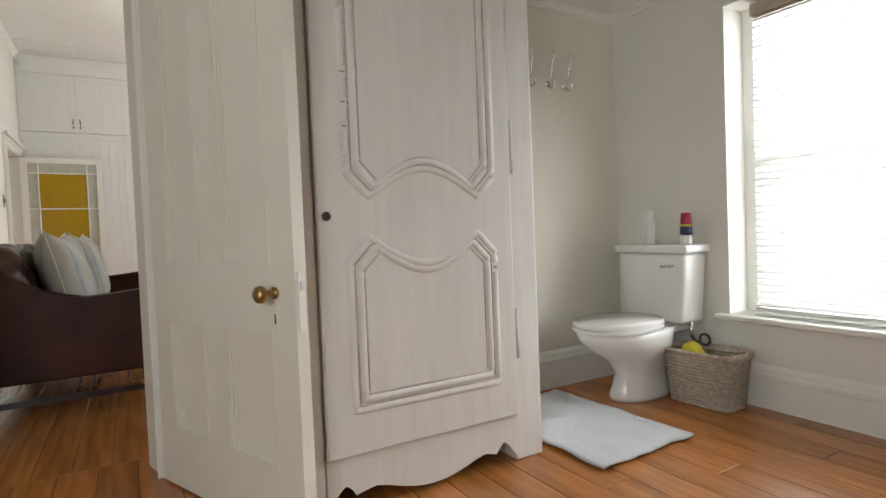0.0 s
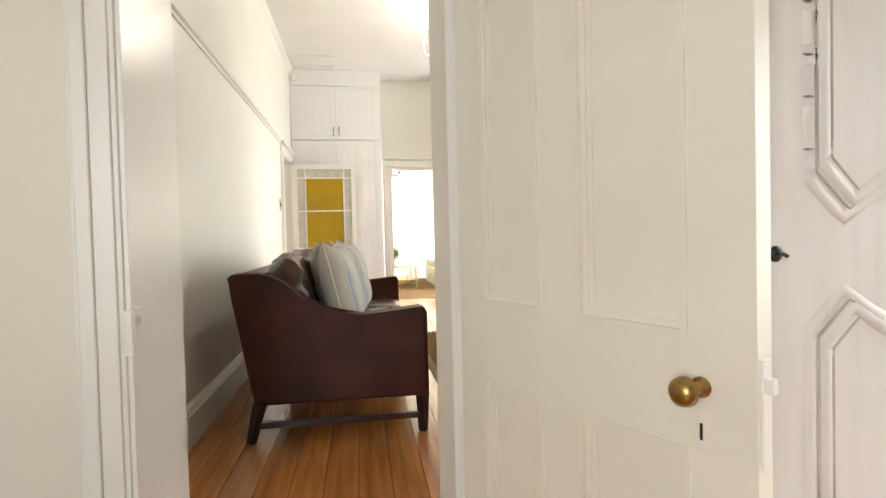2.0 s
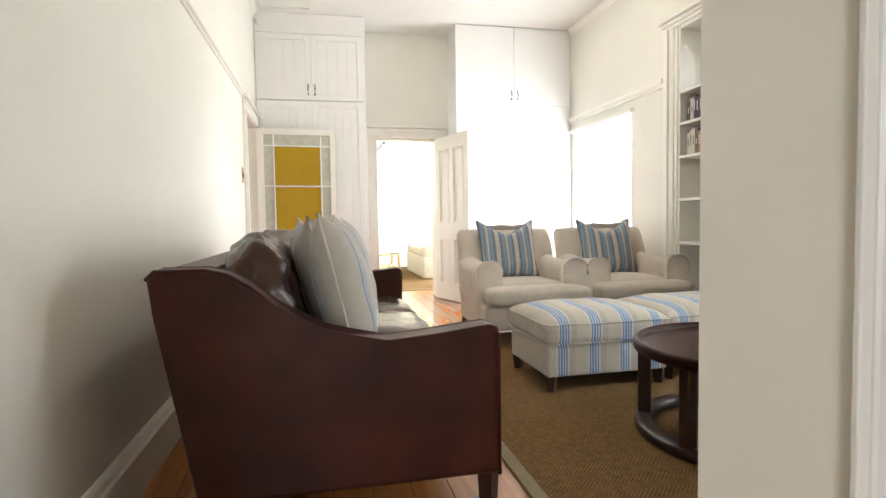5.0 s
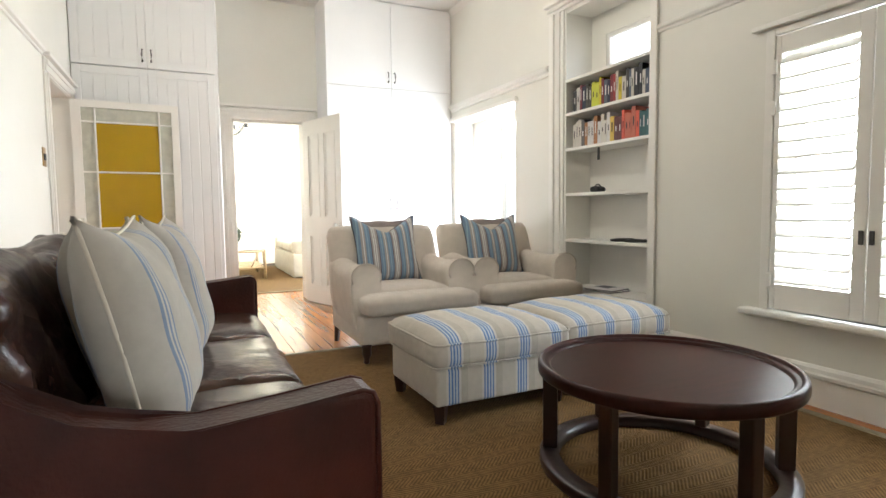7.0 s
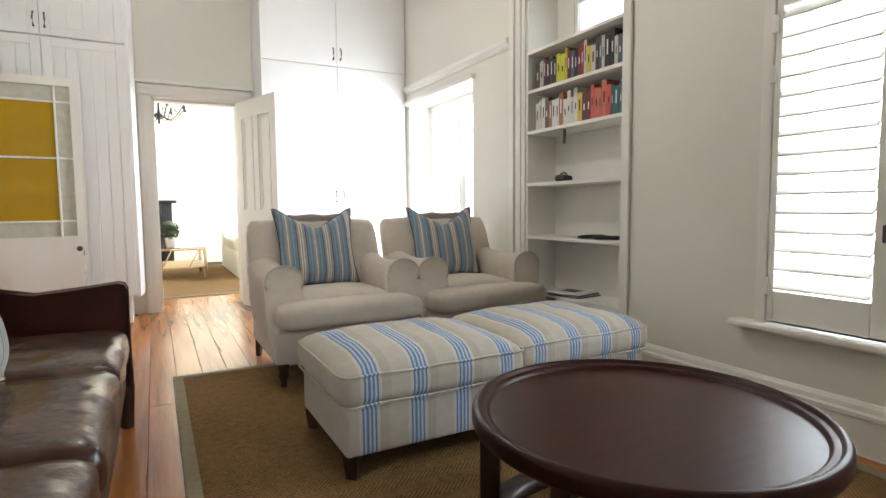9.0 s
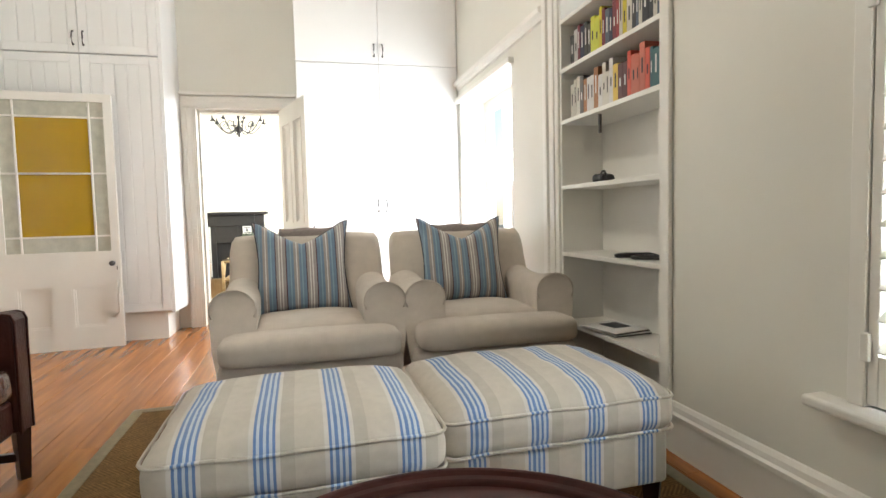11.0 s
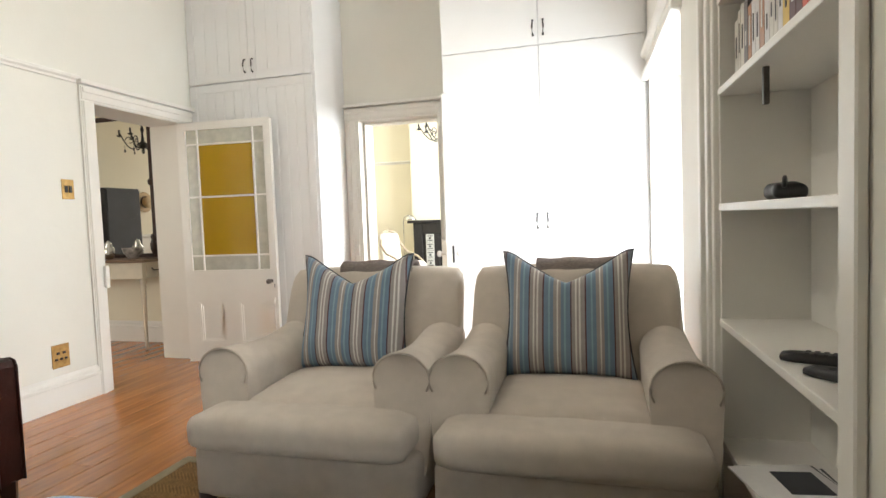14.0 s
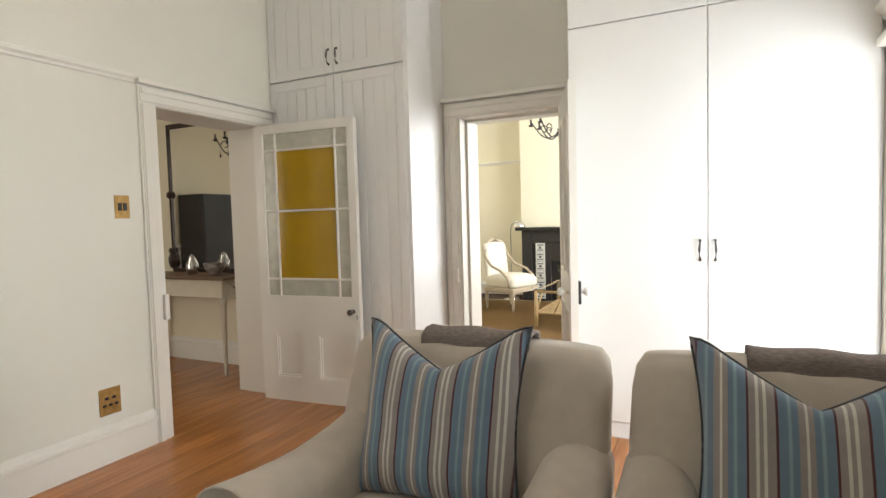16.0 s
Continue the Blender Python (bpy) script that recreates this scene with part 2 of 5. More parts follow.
def add_prism(bm, poly, axis, a, b, r=0.0, seg=2):
    """poly: points in the two other axes, extruded along axis from a to b."""
    def put(p, t):
        return {"x": (t, p[0], p[1]), "y": (p[0], t, p[1]), "z": (p[0], p[1], t)}[axis]
    va = [bm.verts.new(put(p, a)) for p in poly]
    vb = [bm.verts.new(put(p, b)) for p in poly]
    fs = [bm.faces.new(va), bm.faces.new(vb)]
    n = len(poly)
    for i in range(n):
        fs.append(bm.faces.new((va[i], va[(i + 1) % n], vb[(i + 1) % n], vb[i])))
    if r:
        es = [e for f in fs[:2] for e in f.edges]
        bmesh.ops.bevel(bm, geom=es, offset=r, segments=seg, profile=0.5, affect="EDGES")


def prism(name, poly, axis, a, b, material, r=0.0, parent=None, smooth=False, seg=2):
    bm = bmesh.new()
    add_prism(bm, poly, axis, a, b, r, seg)
    return mesh_ob(name, bm, material, smooth, parent)


def soft_box(name, w, d, h, r, material, crown=0.03, sag=0.0, wrinkle=0.0, parent=None, m=None, n=14, seed=0):
    """An upholstered block centred on x and y, standing on z = 0: rounded corners, domed top, slack sides."""
    bm = bmesh.new()
    bmesh.ops.create_cube(bm, size=1.0)
    bmesh.ops.subdivide_edges(bm, edges=bm.edges[:], cuts=n, use_grid_fill=True)
    hx, hy, hz = w / 2, d / 2, h / 2
    for v in bm.verts:
        u = Vector((v.co.x * w, v.co.y * d, v.co.z * h))
        c = Vector((max(-hx + r, min(hx - r, u.x)), max(-hy + r, min(hy - r, u.y)), max(-hz + r, min(hz - r, u.z))))
        o = u - c
        if o.length > 1e-6:
            u = c + o.normalized() * r
        a, b = u.x / hx, u.y / hy
        dome = max(0, 1 - a ** 4) * max(0, 1 - b ** 4)
        if v.co.z > 0:
            u.z += crown * dome * (v.co.z * 2)
        else:
            u.z -= sag * dome
        if wrinkle:
            k = noise.noise(Vector((u.x * 7 + seed, u.y * 11, u.z * 5))) + 0.6 * noise.noise(Vector((u.x * 20, u.y * 24 + seed, u.z * 16)))
            u += (u - c * 0.9).normalized() * wrinkle * k
        v.co = u + Vector((0, 0, hz))
    return mesh_ob(name, bm, material, True, parent, m)


def pillow(name, w, h, t, material, chop=0.0, parent=None, m=None, piping=None, seed=0.0):
    """A scatter cushion in the local xz plane, bulging along y, its foot on z = 0."""
    bm = bmesh.new()
    n = 22
    grid = {}
    for s in (1, -1):
        for i in range(n + 1):
            for j in range(n + 1):
                u, v = 2 * i / n - 1, 2 * j / n - 1
                edge = i in (0, n) or j in (0, n)
                if s == -1 and edge:
                    grid[s, i, j] = grid[1, i, j]
                    continue
                pin = 1 - 0.12 * (1 - v * v) * abs(u) ** 2
                pinv = 1 - 0.10 * (1 - u * u) * abs(v) ** 2
                x, z = u * w / 2 * pin, v * h / 2 * pinv
                bulge = (max(0, 1 - u ** 4) * max(0, 1 - v ** 4)) ** 0.72
                y = s * t / 2 * bulge
                if chop and v > 0:
                    k = max(0, 1 - abs(u) * 1.15)
                    z -= chop * k * v ** 2
                    y *= 1 - 0.35 * k * v
                y += 0.010 * noise.noise(Vector((x * 8 + seed, z * 8, s * 2.0))) * bulge
                grid[s, i, j] = bm.verts.new((x, y, z + h / 2))
    for s in (1, -1):
        for i in range(n):
            for j in range(n):
                q = [grid[s, i, j], grid[s, i + 1, j], grid[s, i + 1, j + 1], grid[s, i, j + 1]]
                bm.faces.new(q if s == 1 else q[::-1])
    rim = [grid[1, i, 0].co.copy() for i in range(n)] + [grid[1, n, j].co.copy() for j in range(n)] + [grid[1, n - i, n].co.copy() for i in range(n)] + [grid[1, 0, n - j].co.copy() for j in range(n)]
    ob = mesh_ob(name, bm, material, True, parent, m)
    if piping:
        tube("piping", rim, 0.0045, piping, 6, True, ob)
    return ob


def empty(name, m=None):
    ob = new(name)
    if m is not None:
        ob.matrix_basis = m
    return ob


# ---- structure ----
XL, XR, YB, YF, CZ = -0.945, 2.92, 2.83, 9.50, 3.42   # living room: side walls, near and far wall, ceiling
TH = 0.34


def wall(name, rows, material, label):
    return tagged(boxes(name, rows, material), label, "wall", kind="structure")


# side wall shared by bathroom and living room, with its two windows, the shelf niche and the alcove
wall("wall_east", [
    (XR, XR + TH, -1.2, 0.78, 0, CZ), (XR, XR + TH, 0.78, 2.09, 0, 0.455), (XR, XR + TH, 0.78, 2.09, 2.06, CZ),
    (XR, XR + TH, 2.09, 3.98, 0, CZ), (XR, XR + TH, 3.98, 5.0, 0, 0.47), (XR, XR + TH, 3.98, 5.0, 2.0, CZ),
    (XR, XR + TH, 5.0, 5.83, 0, CZ), (XR, XR + TH, 5.83, 6.86, 2.72, CZ), (XR + 0.27, XR + TH, 5.83, 6.86, 0, 2.14),
    (XR + 0.27, XR + TH, 5.83, 6.02, 2.14, 2.72), (XR + 0.27, XR + TH, 6.62, 6.86, 2.14, 2.72), (XR + 0.27, XR + TH, 6.02, 6.62, 2.50, 2.72),
    (XR, XR + TH, 6.86, 7.60, 0, CZ), (XR, XR + TH, 7.60, 8.92, 2.10, CZ), (XR, XR + TH, 8.92, 10.1, 0, CZ)], WALL,
    "cream plastered wall with window openings and a shelf niche")
wall("wall_west", [(XL - 0.33, XL, 3.26, 7.98, 0, CZ), (XL - 0.33, XL, 7.98, 8.88, 2.10, CZ), (XL - 0.33, XL, 8.88, 9.84, 0, CZ)], WALL,
     "long cream plastered wall with a doorway")
wall("wall_between", [(-2.0, -0.70, YB, 3.26, 0, CZ), (-0.70, 0.60, YB + 0.002, 3.008, 2.13, CZ), (0.60, XR, YB, 3.01, 0, CZ)], WALLB,
     "thick cream wall between bathroom and living room")
prism("wall_splay", [(0.254, YB), (0.60, YB), (0.60, 3.01), (0.212, 3.0)], "z", 0, CZ, WALLB)
tagged(bpy.data.objects["wall_splay"], "splayed cream wall end beside the bathroom door", "wall", kind="structure")
wall("wall_north", [(0.30, 0.44, YF, YF + 0.34, 0, CZ), (0.44, 1.25, YF, YF + 0.34, 2.12, CZ), (1.25, XR, YF, YF + 0.34, 0, CZ), (XL, 0.30, YF, YF + 0.34, 0, CZ)], WALL,
     "cream end wall with a doorway to the front room")
wall("wall_bathroom_west", [(-2.2, -2.0, -1.2, 3.26, 0, CZ)], WALLB, "plain bathroom wall")
wall("wall_bathroom_south", [(-2.2, XR + TH, -1.4, -1.2, 0, CZ)], WALLB, "plain bathroom wall")
wall("wall_front_room", [(-2.3, -2.1, 9.84, 14.9, 0, CZ), (-2.3, 3.4, 14.7, 14.9, 0, CZ), (3.2, 3.4, 9.84, 10.9, 0, CZ), (3.2, 3.4, 13.9, 14.7, 0, CZ), (3.2, 3.4, 10.9, 13.9, 0, 0.5),
     (3.2, 3.4, 10.9, 13.9, 2.7, CZ), (-2.3, XL, 9.64, 9.84, 0, CZ), (XR, 3.4, 9.84, 10.04, 0, CZ), (-0.62, 0.75, 14.30, 14.7, 0, CZ)], WALLY, "pale cream walls with a chimney breast")
wall("wall_hall", [(-4.3, -4.1, 4.4, 9.6, 0, CZ), (-4.3, XL - 0.33, 9.46, 9.62, 0, CZ), (-4.3, -3.8, 4.2, 4.4, 0, CZ), (-2.2, XL - 0.33, 4.2, 4.4, 0, CZ), (-3.8, -2.2, 4.2, 4.4, 0, 0.6), (-3.8, -2.2, 4.2, 4.4, 2.6, CZ)],
     WALLY, "warm cream walls of the next room")
tagged(box("ceiling", -4.3, 3.4, -1.4, 14.9, CZ, CZ + 0.15, CEIL), "off-white painted ceiling", "ceiling", kind="structure")
FLOOR = tagged(box("floor", -4.3, 3.6, -1.4, 14.9, -0.12, -0.006, GAP), "varnished orange pine floorboards", "floor", kind="structure")
# added emissive panel: whitens the view through the windows and lights them
sc = bpy.data.materials.new("backdrop_glow")
sc.use_nodes = True
sb = sc.node_tree.nodes["Principled BSDF"]
sb.inputs["Base Color"].default_value = (0.8, 0.8, 0.8, 1)
sb.inputs["Emission Color"].default_value, sb.inputs["Emission Strength"].default_value = (0.95, 0.98, 1, 1), 2.2
tagged(box("backdrop", 6.0, 6.05, -3, 16, -0.2, 6, sc), "glowing white panel added outside the windows in place of a bright view", "backdrop", kind="structure")
tagged(box("ground", -60, 60, -60, 60, -0.5, -0.2, mat("garden", (0.2, 0.2, 0.15), 0.9)), "pale ground outside", "ground", kind="structure")


def mould(name, axis, a, b, face, side, z, prof, material, label):
    """A moulding with profile (out, up) run along axis; face is the wall plane, side its outward sign."""
    return tagged(prism(name, [(face + side * o, z + u) for o, u in prof], axis, a, b, material) if axis == "y" else
                  prism(name, [(face + side * o, z + u) for o, u in prof], "x", a, b, material), label, "moulding", kind="structure")


BASEP = [(0, 0), (0.022, 0), (0.022, 0.15), (0.030, 0.155), (0.030, 0.172), (0.020, 0.180), (0.016, 0.20), (0.006, 0.215), (0, 0.218)]
RAILP = [(0, 0), (0.012, 0.004), (0.014, 0.018), (0.030, 0.030), (0.034, 0.048), (0.020, 0.055), (0, 0.058)]
for a, b in ((3.26, 7.87),):
    mould("baseboard", "y", a, b, XL, 1, 0, BASEP, TRIM, "white moulded skirting board")
    mould("trim", "y", a, b, XL, 1, 2.205, RAILP, TRIM, "white picture rail")
mould("baseboard", "y", 3.01, 5.80, XR, -1, 0, BASEP, TRIM, "white moulded skirting board")
mould("baseboard", "y", 7.02, 7.60, XR, -1, 0, BASEP, TRIM, "white moulded skirting board")
mould("trim", "y", 3.01, 5.80, XR, -1, 2.235, RAILP, TRIM, "white picture rail")
mould("trim", "y", 7.02, 9.0, XR, -1, 2.225, [(o * 1.5, u * 1.5) for o, u in RAILP], TRIM, "white picture rail")
mould("baseboard", "y", -1.2, YB, XR, -1, 0, BASEP, TRIM, "white moulded skirting board")
mould("baseboard", "x", 0.40, XR, YB, -1, 0, BASEP, TRIM, "white moulded skirting board")
mould("trim", "y", -1.2, YB, XR, -1, 2.22, RAILP, TRIM, "white picture rail")
mould("trim", "x", 0.40, XR, YB, -1, 2.22, RAILP, TRIM, "white picture rail")
mould("trim", "x", -2.0, -0.86, YB, -1, 2.22, RAILP, TRIM, "white picture rail")
mould("trim", "y", 3.26, 9.0, XL, 1, CZ - 0.06, [(0, 0), (0.05, 0.06), (0, 0.06)], TRIM, "small ceiling cove")
mould("trim", "y", 3.01, 9.0, XR, -1, CZ - 0.06, [(0, 0), (0.05, 0.06), (0, 0.06)], TRIM, "small ceiling cove")
mould("baseboard", "x", -4.1, XL - 0.33, 9.46, -1, 0, BASEP, TRIM, "white moulded skirting board")
mould("trim", "y", 4.4, 9.46, -4.1, 1, 1.05, [(0, -1.05), (0.02, -1.05), (0.02, 0.0), (0.045, 0.02), (0.045, 0.05), (0, 0.06)], TRIM, "white panelled dado with a rail")
mould("baseboard", "x", -2.1, -0.66, 14.7, -1, 0, BASEP, TRIM, "white moulded skirting board")
mould("trim", "x", -2.1, -0.66, 14.7, -1, 2.25, RAILP, TRIM, "cream picture rail")


def architrave(name, axis, face, side, a, b, top, width, head=0.0, label="white moulded door architrave"):
    """Two stiles and a moulded head round an opening from a to b in a wall face."""
    bm = bmesh.new()
    steps = ((0.0, 1.0, 0.016), (0.12, 0.92, 0.024), (0.55, 0.86, 0.034))
    def bar(u0, u1, z0, z1, d):
        f0, f1 = sorted((face, face + side * d))
        if axis == "y":
            add_box(bm, f0, f1, u0, u1, z0, z1, 0.003, 1)
        else:
            add_box(bm, u0, u1, f0, f1, z0, z1, 0.003, 1)
    for s0, s1, d in steps:
        bar(a - width * s1, a - width * s0, 0, top, d)
        bar(b + width * s0, b + width * s1, 0, top, d)
        bar(a - width * s1, b + width * s1, top + width * s0, top + width * s1, d)
    if head:
        bar(a - width - 0.015, b + width + 0.015, top + width, top + width + 0.03, 0.055)
    return tagged(mesh_ob(name, bm, TRIM), label, "architrave", kind="structure")


architrave("door_frame_1", "x", YB, -1, -0.70, 0.25, 2.11, 0.13)
architrave("door_frame_2", "y", XL, 1, 7.98, 8.88, 2.09, 0.115, 0.03)
architrave("door_frame_3", "x", YF, -1, 0.44, 1.25, 2.10, 0.12, 0.03)
# linings of the door openings
tagged(boxes("door_lining_1", [(-0.70, -0.685, YB - 0.01, 3.27, 0, 2.12), (0.237, 0.252, YB - 0.01, YB - 0.002, 0, 2.12), (-0.685, 0.237, YB - 0.01, 2.965, 2.11, 2.129)], TRIM, 0.002), "white door lining", "door lining", kind="structure")
tagged(boxes("door_lining_2", [(XL - 0.34, XL + 0.005, 7.975, 7.99, 0, 2.09), (XL - 0.34, XL + 0.005, 8.87, 8.885, 0, 2.09), (XL - 0.34, XL + 0.005, 7.99, 8.87, 2.085, 2.102)], TRIM, 0.002), "white door lining", "door lining", kind="structure")
tagged(boxes("door_lining_3", [(0.435, 0.455, YF - 0.005, YF + 0.35, 0, 2.10), (1.237, 1.257, YF - 0.005, YF + 0.35, 0, 2.10), (0.455, 1.237, YF - 0.005, YF + 0.35, 2.10, 2.122), (0.455, 0.475, YF + 0.10, YF + 0.15, 0, 2.10), (0.455, 1.237, YF + 0.10, YF + 0.15, 2.08, 2.10)], TRIM, 0.002), "white door lining with a stop", "door lining", kind="structure")


# ---- doors ----
def knob(parent, m, material, r=0.027):
    return lathe("knob", [(r * 0.7, 0), (r * 0.7, 0.004), (r * 0.45, 0.006), (r * 0.35, 0.03), (r * 0.7, 0.036), (r, 0.048), (r * 0.9, 0.062), (r * 0.5, 0.07), (0, 0.071)], material, 20, parent, m)


def panel_door(name, width, height, thick, panels, material, m, label):
    """Local x runs from the hinge, y is the thickness, z up; panels: (x0, x1, z0, z1)."""
    root = tagged(empty(name, m), label, "door")
    bm = bmesh.new()
    xs = sorted({0, width, *[p[0] for p in panels], *[p[1] for p in panels]})
    zs = sorted({0, height, *[p[2] for p in panels], *[p[3] for p in panels]})
    for x0, x1 in zip(xs, xs[1:]):
        for z0, z1 in zip(zs, zs[1:]):
            cx, cz = (x0 + x1) / 2, (z0 + z1) / 2
            if not any(p[0] < cx < p[1] and p[2] < cz < p[3] for p in panels):
                add_box(bm, x0, x1, -thick / 2, thick / 2, z0, z1)
    bmesh.ops.remove_doubles(bm, verts=bm.verts[:], dist=0.0001)
    inner = [f for f in bm.faces if all(len(e.link_faces) > 2 for e in f.edges)]
    mesh_ob("frame", bm, material, False, root)
    for p in panels:
        q = bmesh.new()
        add_box(q, p[0] - 0.004, p[1] + 0.004, -0.0035, 0.0035, p[2] - 0.004, p[3] + 0.004)
        for s in (1, -1):
            for k, (o, d) in enumerate(((0.0, 0.0265), (0.013, 0.0135), (0.026, 0.0075))):
                y0, y1 = sorted((s * 0.003, s * d))
                w = 0.013
                add_box(q, p[0] + o, p[1] - o, y0, y1, p[2] + o, p[2] + o + w)
                add_box(q, p[0] + o, p[1] - o, y0, y1, p[3] - o - w, p[3] - o)
                add_box(q, p[0] + o, p[0] + o + w, y0, y1, p[2] + o + w, p[3] - o - w)
                add_box(q, p[1] - o - w, p[1] - o, y0, y1, p[2] + o + w, p[3] - o - w)
        mesh_ob("panel", q, material, False, root)
    return root


def frame_at(x, y, z, dx, dy):
    """A pose whose local x points along (dx, dy)."""
    return pose(x, y, z, 0, 0, math.degrees(math.atan2(dy, dx)))


D1 = panel_door("door_1", 0.90, 2.09, 0.042, [(0.115, 0.37, 0.22, 0.655), (0.495, 0.775, 0.22, 0.655), (0.115, 0.37, 0.86, 1.97), (0.495, 0.775, 0.86, 1.97)], DOOR, frame_at(0.280, 2.80, 0.008, 0.345, -0.85),
                "open cream four-panel door with a brass knob")
knob(D1, pose(0.80, -0.021, 0.775, 90, 0, 0), BRASS)
knob(D1, pose(0.80, 0.021, 0.775, -90, 0, 0), BRASS)
boxes("keyhole_plate", [(0.790, 0.812, -0.024, -0.020, 0.66, 0.735)], DOOR, 0.002, D1)
boxes("keyhole", [(0.798, 0.803, -0.0255, -0.0235, 0.68, 0.71)], IRON, 0, D1)
boxes("lock_plate", [(0.8995, 0.904, -0.012, 0.012, 0.66, 0.84), (0.904, 0.918, -0.008, 0.007, 0.785, 0.81)], TRIM, 0.001, D1)
STRIKE = tagged(boxes("strike_plate", [(-0.688, -0.680, YB + 0.005, YB + 0.05, 0.74, 0.88), (-0.70, -0.676, YB - 0.03, YB - 0.008, 0.745, 0.875)], TRIM, 0.003), "white painted lock keep on the door jamb", "lock keep")
lathe("keeper_ring", [(0.016, 0), (0.016, 0.006), (0.010, 0.006), (0.010, 0), (0.016, 0)], TRIM, 16, STRIKE, pose(-0.681, YB + 0.02, 0.84, 0, 90, 0))


def glazed_door(m):
    root = tagged(empty("door_2", m), "open white half-glazed door with amber and frosted leaded panes", "door")
    W, H, t = 0.86, 2.075, 0.042
    g0, g1, z0, z1 = 0.075, 0.80, 0.80, 2.01
    P = [(0.12, 0.37, 0.17, 0.52), (0.50, 0.75, 0.17, 0.52)]
    boxes("frame", [(0, g0, -t / 2, t / 2, 0, H), (g1, W, -t / 2, t / 2, 0, H), (g0, g1, -t / 2, t / 2, z1, H), (g0, g1, -t / 2, t / 2, 0.52, z0), (g0, g1, -t / 2, t / 2, 0, 0.17),
                    (g0, 0.12, -t / 2, t / 2, 0.17, 0.52), (0.37, 0.50, -t / 2, t / 2, 0.17, 0.52), (0.75, g1, -t / 2, t / 2, 0.17, 0.52)], TRIM, 0, root)
    for p in P:
        bm = bmesh.new()
        add_box(bm, p[0], p[1], -0.006, 0.006, p[2], p[3])
        for s in (-1, 1):
            for o, d in ((0, 0.020), (0.014, 0.013)):
                y0, y1 = sorted((s * 0.004, s * d))
                w = 0.015
                for q in ((p[0] + o, p[1] - o, p[2] + o, p[2] + o + w), (p[0] + o, p[1] - o, p[3] - o - w, p[3] - o), (p[0] + o, p[0] + o + w, p[2] + o + w, p[3] - o - w), (p[1] - o - w, p[1] - o, p[2] + o + w, p[3] - o - w)):
                    add_box(bm, q[0], q[1], y0, y1, q[2], q[3])
        mesh_ob("panel", bm, TRIM, False, root)
    xs = [g0, g0 + 0.105, g1 - 0.105, g1]
    zs = [z0, z0 + 0.125, (z0 + z1) / 2 + 0.03, z1 - 0.125, z1]
    for i in range(3):
        for j in range(4):
            amber = i == 1 and j in (1, 2)
            box("pane", xs[i], xs[i + 1], -0.003, 0.003, zs[j], zs[j + 1], AMBER if amber else FROST, 0, root)
    bm = bmesh.new()
    for x in xs[1:3]:
        add_box(bm, x - 0.008, x + 0.008, -0.014, 0.014, z0, z1, 0.003, 1)
    for z in zs[1:4]:
        add_box(bm, g0, g1, -0.013, 0.013, z - 0.008, z + 0.008, 0.003, 1)
    mesh_ob("glazing_bars", bm, TRIM, False, root)
    knob(root, pose(0.81, -0.021, 0.70, 90, 0, 0), PEWTER, 0.022)
    boxes("keyhole", [(0.833, 0.839, -0.0225, -0.020, 0.64, 0.675)], IRON, 0, root)
    tube("pull_handle", [(0.835, -0.022, 0.55), (0.84, -0.045, 0.53), (0.84, -0.05, 0.43), (0.84, -0.045, 0.29), (0.80, -0.022, 0.25)], 0.009, TRIM, 8, False, root)
    boxes("lock_plate", [(W, W + 0.004, -0.015, 0.015, 0.62, 0.78)], TRIM, 0.001, root)
    return root


glazed_door(frame_at(-0.935, 8.81, 0.0, 0.86, 0.075))
D3 = panel_door("door_3", 0.80, 2.08, 0.042, [(0.11, 0.35, 0.20, 0.78), (0.45, 0.69, 0.20, 0.78), (0.11, 0.35, 0.98, 1.92), (0.45, 0.69, 0.98, 1.92)], TRIM, frame_at(1.235, 9.48, 0.008, 0.255, -0.80),
                "open white four-panel door with white knobs")
for s in (1, -1):
    knob(D3, pose(0.745, s * 0.021, 0.90, -90 * s, 0, 0), CERAM, 0.025)
boxes("lock_case", [(0.715, 0.775, 0.021, 0.040, 0.83, 0.96)], IRON, 0.003, D3)


